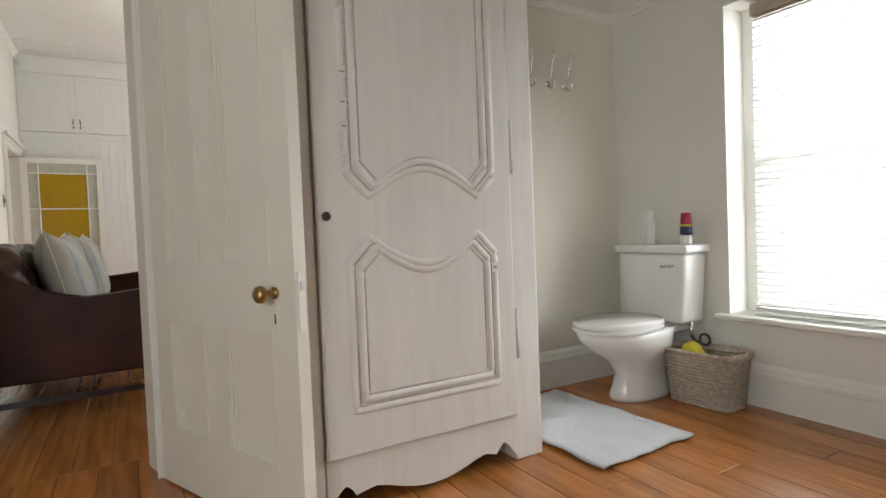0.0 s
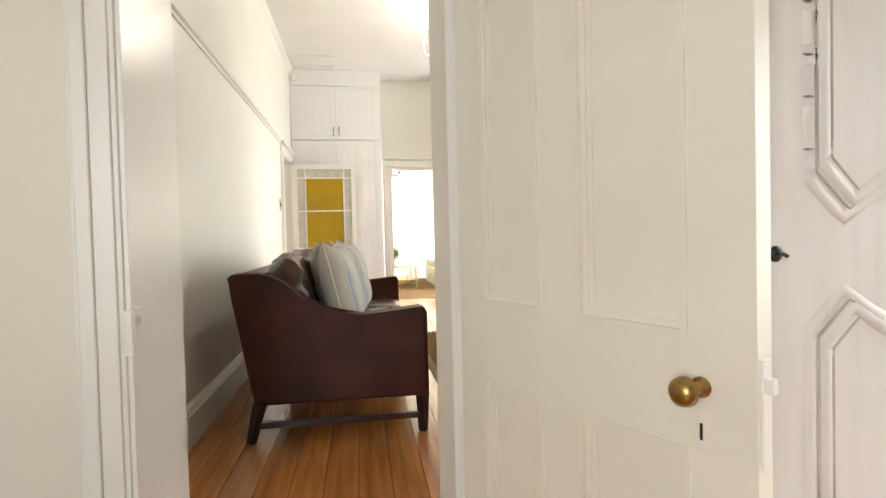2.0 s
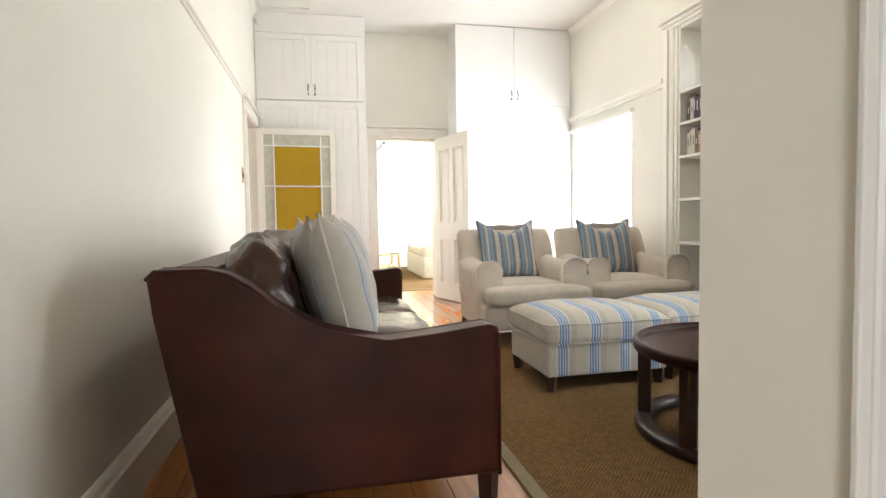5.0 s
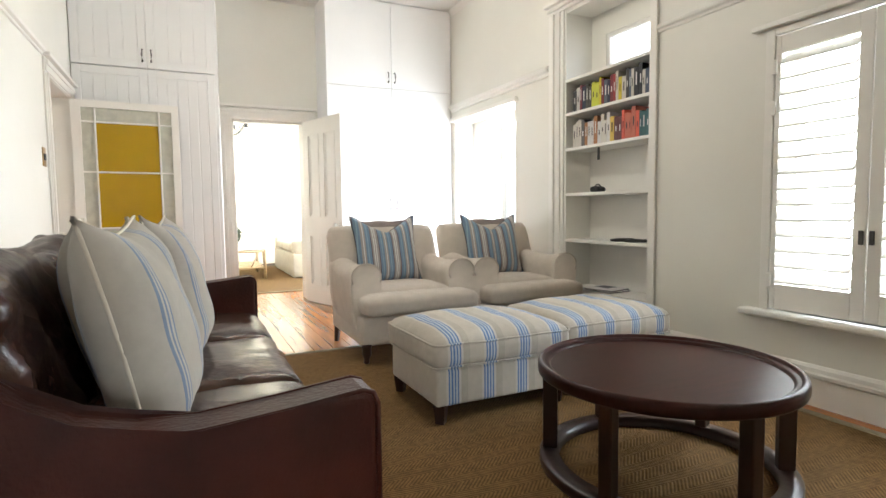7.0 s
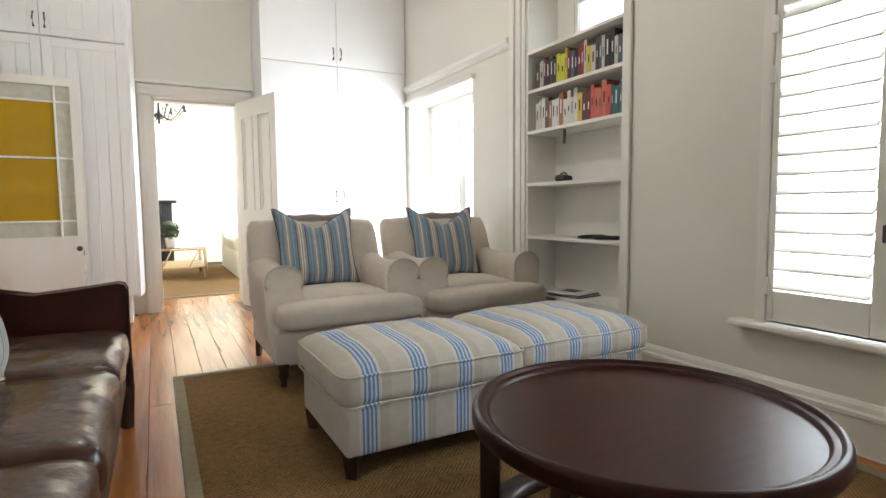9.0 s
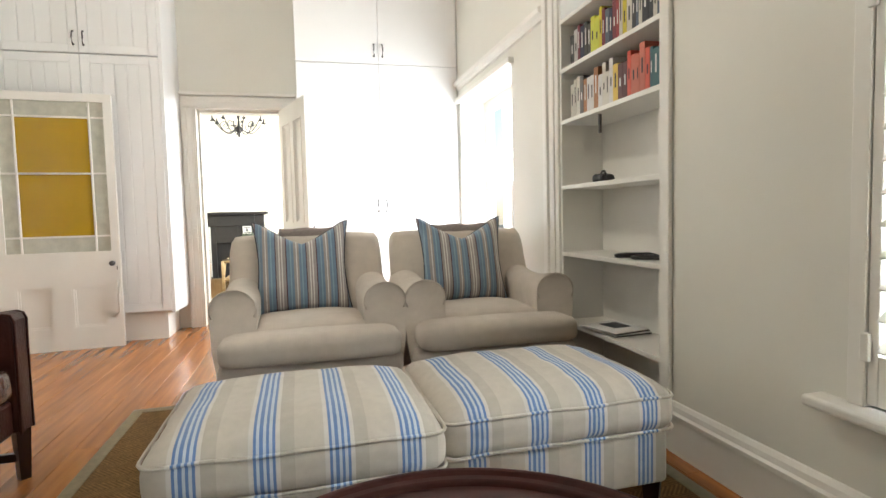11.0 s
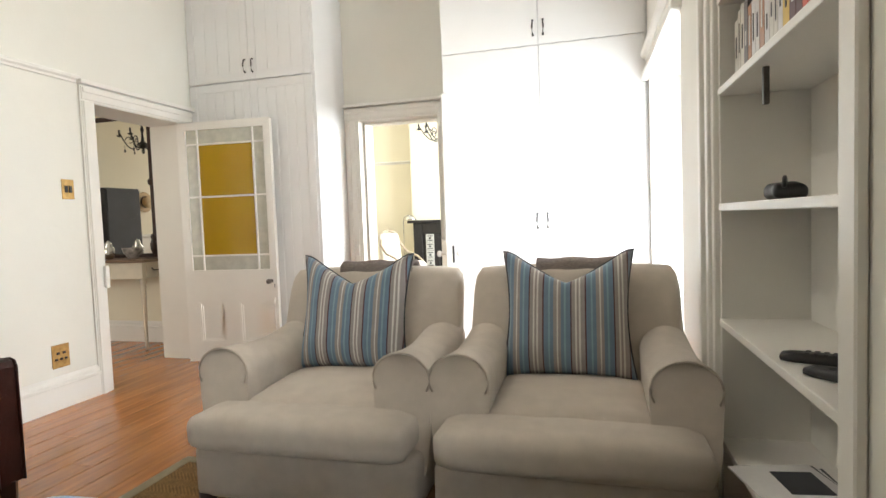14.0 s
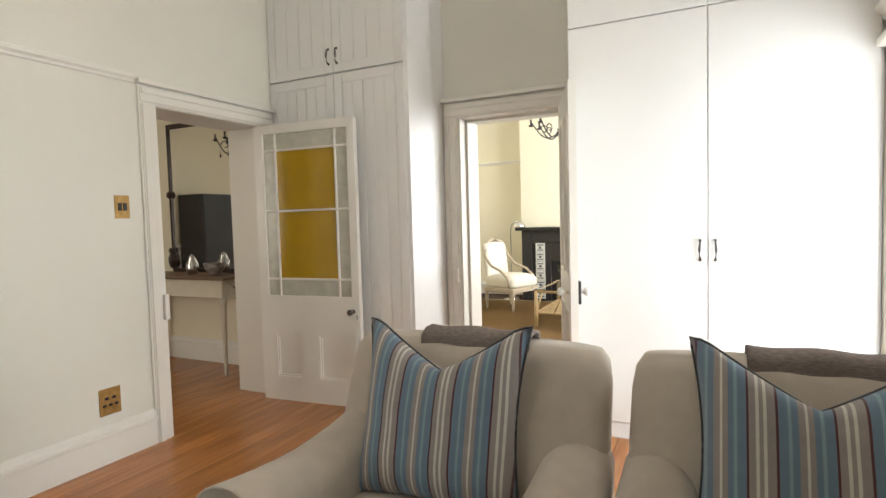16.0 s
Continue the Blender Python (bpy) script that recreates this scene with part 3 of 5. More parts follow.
# ---- windows ----
def shutter_window():
    fr = tagged(empty("window_1"), "white plantation shutters, closed with tilted slats, in a white frame", "window", kind="structure")
    y0, y1, z0, z1 = 3.98, 5.0, 0.47, 2.0
    boxes("frame", [(XR - 0.02, XR + 0.07, y1 - 0.03, y1 + 0.02, z0, z1 + 0.02), (XR - 0.02, XR + 0.07, y0 - 0.02, y0 + 0.03, z0, z1 + 0.02), (XR - 0.018, XR + 0.07, y0 + 0.03, y1 - 0.03, z1 - 0.02, z1 + 0.02), (XR - 0.05, XR - 0.001, y0 - 0.09, y1 + 0.09, z1 + 0.022, z1 + 0.05)], TRIM, 0.004, fr)
    bm = bmesh.new()
    add_box(bm, XR - 0.075, XR + 0.15, y0 - 0.11, y1 + 0.12, z0 - 0.035, z0, 0.012, 3)
    mesh_ob("sill", bm, TRIM, False, fr)
    mid = (y0 + y1) / 2
    for a, b, ea, eb in ((mid + 0.002, y1 - 0.032, 0.062, 0.03), (y0 + 0.032, mid - 0.002, 0.03, 0.062)):
        boxes("shutter_frame", [(XR - 0.012, XR + 0.022, a, a + ea, z0 + 0.01, z1 - 0.025), (XR - 0.012, XR + 0.022, b - eb, b, z0 + 0.01, z1 - 0.025), (XR - 0.012, XR + 0.022, a + ea, b - eb, z0 + 0.01, z0 + 0.15), (XR - 0.012, XR + 0.022, a + ea, b - eb, z1 - 0.12, z1 - 0.025)], TRIM, 0.004, fr)
        n = 15
        for i in range(n):
            z = z0 + 0.185 + (z1 - z0 - 0.34) * i / (n - 1)
            s = box("slat", -0.037, 0.037, a + ea + 0.002, b - eb - 0.002, -0.005, 0.005, TRIM, 0.004, fr)
            s.matrix_basis = pose(XR + 0.006, 0, z, 0, -42, 0)
    boxes("latch", [(XR - 0.022, XR - 0.012, mid - 0.035, mid - 0.012, 0.86, 0.93), (XR - 0.022, XR - 0.012, mid + 0.012, mid + 0.035, 0.86, 0.93)], PEWTER, 0.004, fr)
    boxes("hinge", [(XR - 0.026, XR - 0.012, y1 - 0.045, y1 - 0.018, z, z + 0.08) for z in (0.60, 1.55, 1.77)], TRIM, 0.004, fr)
    g = box("pane", XR + 0.272, XR + 0.278, y0, y1, z0, z1, CLEAR, 0, fr)
    g.visible_shadow = False
    boxes("sash", [(XR + 0.237, XR + 0.268, y0 + 0.05, y1 - 0.05, 1.20, 1.25), (XR + 0.235, XR + 0.27, y0, y0 + 0.05, z0, z1), (XR + 0.235, XR + 0.27, y1 - 0.05, y1, z0, z1)], TRIM, 0.004, fr)


shutter_window()


def blind_window():
    fr = tagged(empty("window_2"), "bathroom window with a lowered white venetian blind", "window", kind="structure")
    y0, y1, z0, z1 = 0.78, 2.09, 0.455, 2.06
    boxes("frame", [(XR + 0.16, XR + 0.22, y1 - 0.06, y1, z0, z1), (XR + 0.16, XR + 0.22, y0, y0 + 0.06, z0, z1), (XR + 0.162, XR + 0.218, y0 + 0.06, y1 - 0.06, z1 - 0.06, z1), (XR + 0.162, XR + 0.218, y0 + 0.06, y1 - 0.06, z0, z0 + 0.06), (XR + 0.162, XR + 0.218, y0 + 0.06, y1 - 0.06, 1.23, 1.28)], TRIM, 0.004, fr)
    bm = bmesh.new()
    add_box(bm, XR - 0.05, XR + 0.16, y0 - 0.05, y1 + 0.06, z0 - 0.03, z0, 0.01, 3)
    mesh_ob("sill", bm, TRIM, False, fr)
    box("head_rail", XR + 0.06, XR + 0.12, y0 + 0.02, y1 - 0.10, 1.98, 2.045, PALEW, 0.006, fr)
    n = 44
    for i in range(n):
        z = z0 + 0.06 + 1.45 * i / (n - 1)
        s = box("slat", -0.024, 0.024, y0 + 0.02, y1 - 0.10, -0.0012, 0.0012, WHITEP, 0, fr)
        s.matrix_basis = pose(XR + 0.09, 0, z, 0, -30, 0)
    box("bottom_rail", XR + 0.065, XR + 0.115, y0 + 0.02, y1 - 0.10, z0 + 0.018, z0 + 0.038, WHITEP, 0.004, fr)
    g = box("pane", XR + 0.222, XR + 0.228, y0, y1, z0, z1, CLEAR, 0, fr)
    g.visible_shadow = False


blind_window()
fr = tagged(empty("window_3"), "tall white glazed door in the alcove", "window", kind="structure")
boxes("frame", [(XR + 0.24, XR + 0.30, 7.60, 7.70, 0, 2.10), (XR + 0.24, XR + 0.30, 8.82, 8.92, 0, 2.10), (XR + 0.24, XR + 0.30, 7.70, 8.82, 2.0, 2.10), (XR + 0.24, XR + 0.30, 7.70, 8.82, 0, 0.25), (XR + 0.24, XR + 0.30, 8.23, 8.29, 0.25, 2.0)], TRIM, 0.004, fr)
g = box("pane", XR + 0.265, XR + 0.272, 7.70, 8.82, 0.25, 2.0, CLEAR, 0, fr)
g.visible_shadow = False
tagged(boxes("trim", [(XR - 0.05, XR, 7.54, 8.98, 2.10, 2.145)], TRIM, 0.008), "white lintel moulding over the alcove", "moulding", kind="structure")


# ---- built-in cupboards ----
def dhandle(parent, x, z, y, flip=1):
    tube("handle", [(x, y, z - 0.055), (x, y - 0.022, z - 0.045), (x + 0.004 * flip, y - 0.028, z), (x, y - 0.022, z + 0.045), (x, y, z + 0.055)], [0.009, 0.005, 0.007, 0.005, 0.009], PEWTER, 8, False, parent)


def grooved(name, x0, x1, z0, z1, y, parent, n):
    """A door of tongue-and-groove boards inside a rim."""
    bm = bmesh.new()
    add_box(bm, x0, x1, y, y + 0.02, z0, z1)
    e = 0.07
    for q in ((x0, x0 + e, z0, z1), (x1 - e, x1, z0, z1), (x0 + e, x1 - e, z0, z0 + e), (x0 + e, x1 - e, z1 - e, z1)):
        add_box(bm, q[0], q[1], y - 0.009, y + 0.001, q[2], q[3], 0.003, 1)
    w = (x1 - x0 - 2 * e) / n
    for i in range(n):
        add_box(bm, x0 + e + i * w + 0.003, x0 + e + (i + 1) * w - 0.003, y - 0.005, y + 0.001, z0 + e, z1 - e, 0.002, 1)
    return mesh_ob(name, bm, CUP, False, parent)


CL = tagged(empty("cupboard"), "white built-in cupboard with boarded doors and pewter handles", "cupboard")
Y0 = 9.0
boxes("body", [(XL + 0.002, 0.285, Y0 + 0.022, YF - 0.002, 0.25, 3.19)], CUP, 0, CL)
boxes("cornice", [(XL + 0.002, 0.30, Y0 - 0.004, YF - 0.002, 3.19, 3.418)], CUP, 0.004, CL)
for a, b in ((XL + 0.006, -0.327), (-0.323, 0.268)):
    grooved("door", a, b, 2.437, 3.185, Y0, CL, 4)
    grooved("door", a, b, 0.255, 2.425, Y0, CL, 5)
for x, s in ((-0.362, -1), (-0.288, 1)):
    dhandle(CL, x, 2.555, Y0 - 0.008, s)
    dhandle(CL, x, 1.13, Y0 - 0.008, s)
boxes("plinth", [(XL + 0.002, 0.22, 9.06, YF - 0.002, 0, 0.25)], TRIM, 0, CL)
prism("side", [(0.270, Y0), (0.296, Y0), (0.322, 9.30), (0.322, YF - 0.002), (0.29, YF - 0.002), (0.29, 9.3)], "z", 0.24, 3.19, CUP, 0, CL)
CR = tagged(empty("cupboard"), "tall white built-in cupboard with flush doors and pewter handles", "cupboard")
boxes("body", [(1.40, XR - 0.002, Y0 + 0.022, YF - 0.002, 0.0, CZ - 0.002)], CUP, 0, CR)
for a, b in ((1.397, 2.146), (2.150, 2.90)):
    box("door", a, b, Y0, Y0 + 0.02, 2.452, 3.40, CUP, 0.003, CR)
    box("door", a, b, Y0, Y0 + 0.02, 0.10, 2.445, CUP, 0.003, CR)
boxes("plinth", [(1.40, XR - 0.002, Y0 + 0.01, Y0 + 0.024, 0, 0.095)], CUP, 0, CR)
for x, s in ((2.110, -1), (2.186, 1)):
    dhandle(CR, x, 2.575, Y0, s)
    dhandle(CR, x, 1.13, Y0, s)


# ---- shelf niche ----
BC = tagged(empty("bookcase"), "white built-in bookcase with six shelves in a wall niche", "bookcase")
A0, A1 = 5.865, 6.80
boxes("lining", [(XR - 0.004, XR + 0.27, 5.83, A0, 0.01, 2.72), (XR - 0.004, XR + 0.27, A1, 6.86, 0.01, 2.72), (XR + 0.262, XR + 0.27, A0, A1, 0.01, 2.12), (XR, XR + 0.27, A0, A1, 2.69, 2.72)], TRIM, 0, BC)
bm = bmesh.new()
for u, d in ((0.0, 0.022), (0.04, 0.034), (0.08, 0.024), (0.115, 0.044), (0.155, 0.030)):
    add_box(bm, XR - d, XR - 0.001, A1 + 0.02 + u, A1 + 0.02 + u + 0.042, 0, 2.72, 0.004, 1)
add_box(bm, XR - 0.022, XR - 0.001, 5.80, A0, 0, 2.72, 0.004, 1)
for u, d in ((0.0, 0.03), (0.03, 0.05), (0.06, 0.085)):
    add_box(bm, XR - d, XR - 0.001, 5.78, 7.03, 2.72 + u, 2.75 + u, 0.005, 1)
mesh_ob("surround", bm, TRIM, False, BC)
SH = [2.115, 1.835, 1.540, 1.160, 0.770, 0.360]
for z in SH:
    box("shelf", XR - 0.012, XR + 0.262, A0, A1, z, z + 0.024, TRIM, 0.003, BC)
fr = tagged(empty("window_4"), "small bright window high in the shelf niche", "window", kind="structure")
boxes("frame", [(XR + 0.28, XR + 0.31, 6.02, 6.05, 2.14, 2.50), (XR + 0.28, XR + 0.31, 6.59, 6.62, 2.14, 2.50), (XR + 0.28, XR + 0.31, 6.05, 6.59, 2.47, 2.50)], TRIM, 0, fr)
SPRING = tagged(boxes("shelf_clip", [(XR + 0.02, XR + 0.035, 6.42, 6.435, 1.44, 1.539)], PEWTER, 0.002), "small metal clip under a shelf", "clip")

BOOKS = [(0.02, 0.02, 0.025), (0.16, 0.02, 0.03), (0.015, 0.02, 0.05), (0.55, 0.52, 0.45), (0.03, 0.04, 0.09), (0.60, 0.50, 0.04), (0.05, 0.05, 0.05), (0.45, 0.43, 0.40), (0.28, 0.03, 0.03), (0.08, 0.10, 0.14)]
BOOKW = [(0.03, 0.03, 0.035), (0.55, 0.53, 0.47), (0.10, 0.09, 0.09), (0.60, 0.57, 0.50), (0.35, 0.15, 0.06), (0.62, 0.60, 0.58), (0.10, 0.03, 0.03), (0.66, 0.45, 0.08), (0.55, 0.09, 0.04), (0.62, 0.10, 0.06), (0.50, 0.14, 0.09), (0.05, 0.13, 0.14), (0.04, 0.04, 0.05)]
bmats = {}


def book(y, z, t, h, d, col, tilt=0.0):
    key = tuple(round(c, 2) for c in col)
    if key not in bmats:
        bmats[key] = mat("book_cover", col, 0.4, 0.08, 20)
    ob = tagged(empty("book", pose(XR + 0.03, y, z, tilt, 0, 0)), "paperback book standing on the shelf", "book", "books on the shelves")
    boxes("cover", [(0, 0.004, 0, t, 0, h), (0, d, 0, 0.002, 0, h), (0, d, t - 0.002, t, 0, h)], bmats[key], 0.001, ob)
    box("pages", 0.004, d - 0.004, 0.002, t - 0.002, 0.002, h - 0.002, PAPER, 0, ob)
    lum = sum(col) / 3
    mk = PAPER if lum < 0.2 else PLAST
    k = random.random()
    boxes("title_bar", [(-0.0012, 0.001, t * 0.36, t * 0.60, h * 0.40, h * (0.55 + 0.3 * k))], mk, 0, ob)


for row, (z, pal) in enumerate(((SH[1] + 0.024, BOOKS), (SH[2] + 0.024, BOOKW))):
    y = A1 - 0.05
    i = 0
    n = 27
    while y > A0 + 0.03 and i < 40:
        t = random.uniform(0.022, 0.045)
        if row == 0:
            col = random.choice(BOOKS)
            if 0.22 < (A1 - y) / (A1 - A0) < 0.36:
                col = random.choice([(0.60, 0.52, 0.03), (0.05, 0.05, 0.04), (0.55, 0.58, 0.05)])
        else:
            k = (A1 - y) / (A1 - A0)
            col = random.choice(BOOKW[:6]) if k < 0.5 else random.choice(BOOKW[6:8]) if k < 0.65 else random.choice(BOOKW[8:11]) if k < 0.82 else random.choice(BOOKW[11:])
        book(y - t, z, t, random.uniform(0.175, 0.235), random.uniform(0.11, 0.16), col)
        y -= t + random.uniform(0.0005, 0.004)
        i += 1


# ---- floorboards and rugs ----
def plank_rows(x0, x1, spans, width, parent):
    x = x0
    i = 0
    cache = {}
    while x < x1 - 0.01:
        w = min(width, x1 - x)
        for a, b in spans:
            cut = a + (b - a) * (0.35 + 0.3 * ((i * 0.618) % 1.0))
            for p, q in ((a, cut), (cut, b)):
                bm = bmesh.new()
                add_box(bm, -w / 2 + 0.0012, w / 2 - 0.0012, -(q - p) / 2 + 0.001, (q - p) / 2 - 0.001, -0.02, 0, 0.0015, 1)
                mesh_ob("plank", bm, WOOD, False, parent, Matrix.Translation((x + w / 2, (p + q) / 2, 0)))
        x += width
        i += 1


def rug(name, x0, x1, y0, y1, label):
    root = tagged(empty(name), label, "rug")
    bm = bmesh.new()
    e = 0.055
    add_box(bm, x0 + e, x1 - e, y0 + e, y1 - e, 0.0005, 0.009)
    mesh_ob("field", bm, SISALW, False, root)
    boxes("border", [(x0, x1, y0, y0 + e, 0.0005, 0.0115), (x0, x1, y1 - e, y1, 0.0005, 0.0115), (x0, x0 + e, y0 + e, y1 - e, 0.0005, 0.0115), (x1 - e, x1, y0 + e, y1 - e, 0.0005, 0.0115)], SISALB, 0.002, root)


def herringbone(name):
    """Sisal with a woven zigzag in colour and relief."""
    m = mat(name, (0.19, 0.112, 0.046), 0.95, 0.22, 40, 0.6, 160, spec=0.1)
    n, l = m.node_tree.nodes, m.node_tree.links
    tc = n.new("ShaderNodeTexCoord")
    s = n.new("ShaderNodeSeparateXYZ")
    l.new(tc.outputs["Object"], s.inputs[0])
    pp = n.new("ShaderNodeMath")
    pp.operation, pp.inputs[1].default_value = "PINGPONG", 0.06
    l.new(s.outputs[1], pp.inputs[0])
    ad = n.new("ShaderNodeMath")
    ad.operation = "ADD"
    l.new(s.outputs[0], ad.inputs[0]), l.new(pp.outputs[0], ad.inputs[1])
    mu = n.new("ShaderNodeMath")
    mu.operation, mu.inputs[1].default_value = "MULTIPLY", 330
    l.new(ad.outputs[0], mu.inputs[0])
    sn = n.new("ShaderNodeMath")
    sn.operation = "SINE"
    l.new(mu.outputs[0], sn.inputs[0])
    rg = n.new("ShaderNodeMapRange")
    rg.inputs["From Min"].default_value, rg.inputs["To Min"].default_value, rg.inputs["To Max"].default_value = -1, 0.62, 1.18
    l.new(sn.outputs[0], rg.inputs[0])
    sc = [q for q in n if q.bl_idname == "ShaderNodeVectorMath"][0]
    old = sc.inputs["Scale"].links[0].from_socket
    k = n.new("ShaderNodeMath")
    k.operation = "MULTIPLY"
    l.new(old, k.inputs[0]), l.new(rg.outputs[0], k.inputs[1])
    l.new(k.outputs[0], sc.inputs["Scale"])
    bp = [q for q in n if q.bl_idname == "ShaderNodeBump"][0]
    l.new(rg.outputs[0], bp.inputs["Height"])
    bp.inputs["Distance"].default_value = 0.004
    return m


SISALW = herringbone("herringbone_sisal")
rug("rug", 0.485, 2.80, 3.45, 7.06, "tan herringbone sisal rug with a pale border")
rug("rug", -1.4, 2.9, 10.36, 14.0, "golden sisal rug in the front room")


# ---- leather sofa ----
def sofa():
    root = tagged(empty("sofa", pose(0.022, 0, 0)), "dark brown leather sofa with loose back cushions and wooden legs", "sofa")
    y0, y1 = 4.055, 6.39
    prof = [(-0.62, 0.205), (0.282, 0.205), (0.282, 0.655), (0.272, 0.678), (0.25, 0.685), (0.10, 0.668), (-0.06, 0.655), (-0.17, 0.660), (-0.26, 0.684), (-0.33, 0.724), (-0.40, 0.784), (-0.46, 0.838), (-0.52, 0.873), (-0.58, 0.888), (-0.71, 0.888), (-0.732, 0.865), (-0.715, 0.76)]
    for a, b in ((y0, y0 + 0.11), (y1 - 0.11, y1)):
        prism("arm", prof, "y", a, b, LEATHER, 0.018, root, seg=3)
        ins = [(x * 0.975 + 0.0, z) for x, z in prof[2:16]]
        for yy in (a + 0.006, b - 0.006):
            tube("piping", [(x, yy, z - 0.003) for x, z in prof[1:16]], 0.006, LEATHER, 6, False, root)
    bm = bmesh.new()
    add_prism(bm, [(-0.62, 0.205), (-0.50, 0.205), (-0.575, 0.882), (-0.71, 0.882), (-0.715, 0.76)], "y", y0 + 0.11, y1 - 0.11, 0.0)
    mesh_ob("backrest", bm, LEATHER, False, root)
    box("seat_frame", -0.52, 0.262, y0 + 0.11, y1 - 0.11, 0.205, 0.345, LEATHER, 0.015, root)
    L = (y1 - y0 - 0.23) / 3
    for i in range(3):
        soft_box("seat_cushion", 0.76, L - 0.008, 0.14, 0.045, LEATHERC, 0.035, 0, 0.009, root, pose(-0.10, y0 + 0.115 + L * (i + 0.5), 0.342), 16, i * 3.1)
        soft_box("back_cushion", 0.19, L - 0.015, 0.46, 0.085, LEATHERC, 0.04, 0, 0.036, root, pose(-0.39, y0 + 0.115 + L * (i + 0.5), 0.475, 0, -13, 0), 18, 7.7 + i * 5)
    for y in (y0 + 0.05, y1 - 0.05):
        for xa, xb, lean in ((0.255, 0.255, 0), (-0.60, -0.65, 1)):
            bm = bmesh.new()
            add_tube(bm, [(xa, y, 0.21), (xb, y, 0.002)], [0.037, 0.026], 4)
            mesh_ob("leg", bm, DARK, False, root)
        box("stretcher", -0.61, 0.245, y - 0.013, y + 0.013, 0.075, 0.108, DARK, 0.003, root)


sofa()
for y, x, rz, tl, sd in ((4.53, -0.09, -97, 13, 1.0), (4.78, -0.16, -84, 16, 2.0), (5.28, -0.03, -96, 13, 3.0), (5.56, -0.11, -86, 16, 4.0)):
    tagged(pillow("scatter_cushion", 0.54, 0.56, 0.20, PILSO, 0.02, None, pose(x, y, 0.50) @ pose(0, 0, 0, 0, 0, rz) @ pose(0, 0, 0, tl, 0, 0), CREAMF, sd),
           "cream scatter cushion with thin blue stripes on the leather sofa", "cushion", "cushions on the leather sofa")


# ---- armchairs ----
def armchair(m):
    root = tagged(empty("armchair", m), "taupe linen armchair with rolled arms and a loose seat cushion", "armchair", "pair of armchairs")
    w = 0.955
    box("base", -w / 2 + 0.03, w / 2 - 0.03, 0.06, 0.86, 0.13, 0.335, LINEN, 0.03, root, 3, True)
    soft_box("seat_cushion", w - 0.09, 0.29, 0.135, 0.05, LINEN, 0.012, 0, 0.003, root, pose(0, 0.135, 0.335), 12, 2)
    soft_box("seat_cushion", w - 0.34, 0.55, 0.14, 0.05, LINEN, 0.035, 0, 0.004, root, pose(0, 0.42, 0.34), 12, 4)
    for s in (-1, 1):
        bm = bmesh.new()
        n = 9
        secs = []
        for k in range(n):
            f = k / (n - 1)
            y = 0.17 + 0.66 * f
            drop = 0.035 * math.sin(f * math.pi) * -1 + 0.02 * f
            swell = 1 - 0.12 * f
            ring = []
            for j in range(20):
                a = 2 * math.pi * j / 20
                cx, cz = math.cos(a) * 0.112 * swell, math.sin(a) * 0.098 * swell
                low = max(0, -math.sin(a))
                zz = 0.595 + drop + cz - low ** 0.6 * (0.38 + drop)
                xx = s * (w / 2 - 0.105) + cx * (1 - 0.12 * low)
                ring.append(bm.verts.new((xx, y, zz)))
            secs.append(ring)
        for a, b in zip(secs, secs[1:]):
            for j in range(20):
                bm.faces.new((a[j], a[(j + 1) % 20], b[(j + 1) % 20], b[j]))
        cap = bmesh.ops.inset_region(bm, faces=[bm.faces.new(secs[0]), ], thickness=0.03, depth=0.022)
        bm.faces.new(secs[-1])
        mesh_ob("arm", bm, LINEN, True, root)
        tube("piping", [(s * (w / 2 - 0.105) + 0.108 * math.cos(a), 0.166, 0.595 + 0.094 * math.sin(a)) for a in [math.pi * (-0.15 + 1.3 * k / 14) for k in range(15)]], 0.004, LINEN, 6, False, root)
    bm = bmesh.new()
    secs = []
    for k in range(11):
        f = k / 10
        z = 0.30 + 0.59 * f
        lean = 0.70 + 0.22 * f
        th = 0.115 - 0.02 * f
        hw = (w / 2 - 0.012) * (1 - 0.02 * f) if k < 10 else w / 2 - 0.03
        ring = []
        for j in range(28):
            a = 2 * math.pi * j / 28
            ca, sa = math.cos(a), math.sin(a)
            ring.append(bm.verts.new((hw * math.copysign(abs(ca) ** 0.35, ca), lean + th * math.copysign(abs(sa) ** 0.6, sa), z + (0.012 * (1 - abs(ca)) if k > 7 else 0))))
        secs.append(ring)
    top = [bm.verts.new((v.co.x * 0.95, (v.co.y - 0.92) * 0.55 + 0.925, v.co.z + 0.035)) for v in secs[-1]]
    secs.append(top)
    for a, b in zip(secs, secs[1:]):
        for j in range(28):
            bm.faces.new((a[j], a[(j + 1) % 28], b[(j + 1) % 28], b[j]))
    bm.faces.new(secs[0]), bm.faces.new(secs[-1])
    mesh_ob("backrest", bm, LINEN, True, root)
    for x in (-w / 2 + 0.07, w / 2 - 0.07):
        lathe("leg", [(0.016, 0), (0.022, 0.01), (0.018, 0.03), (0.034, 0.07), (0.030, 0.10), (0.036, 0.115), (0.036, 0.135)], DARK, 14, root, pose(x, 0.09, 0.012))
        bm = bmesh.new()
        add_tube(bm, [(0, 0, 0.14), (0, 0.05, 0.0)], [0.028, 0.02], 4)
        mesh_ob("leg", bm, DARK, False, root, pose(x, 0.84, 0.002))
    return root


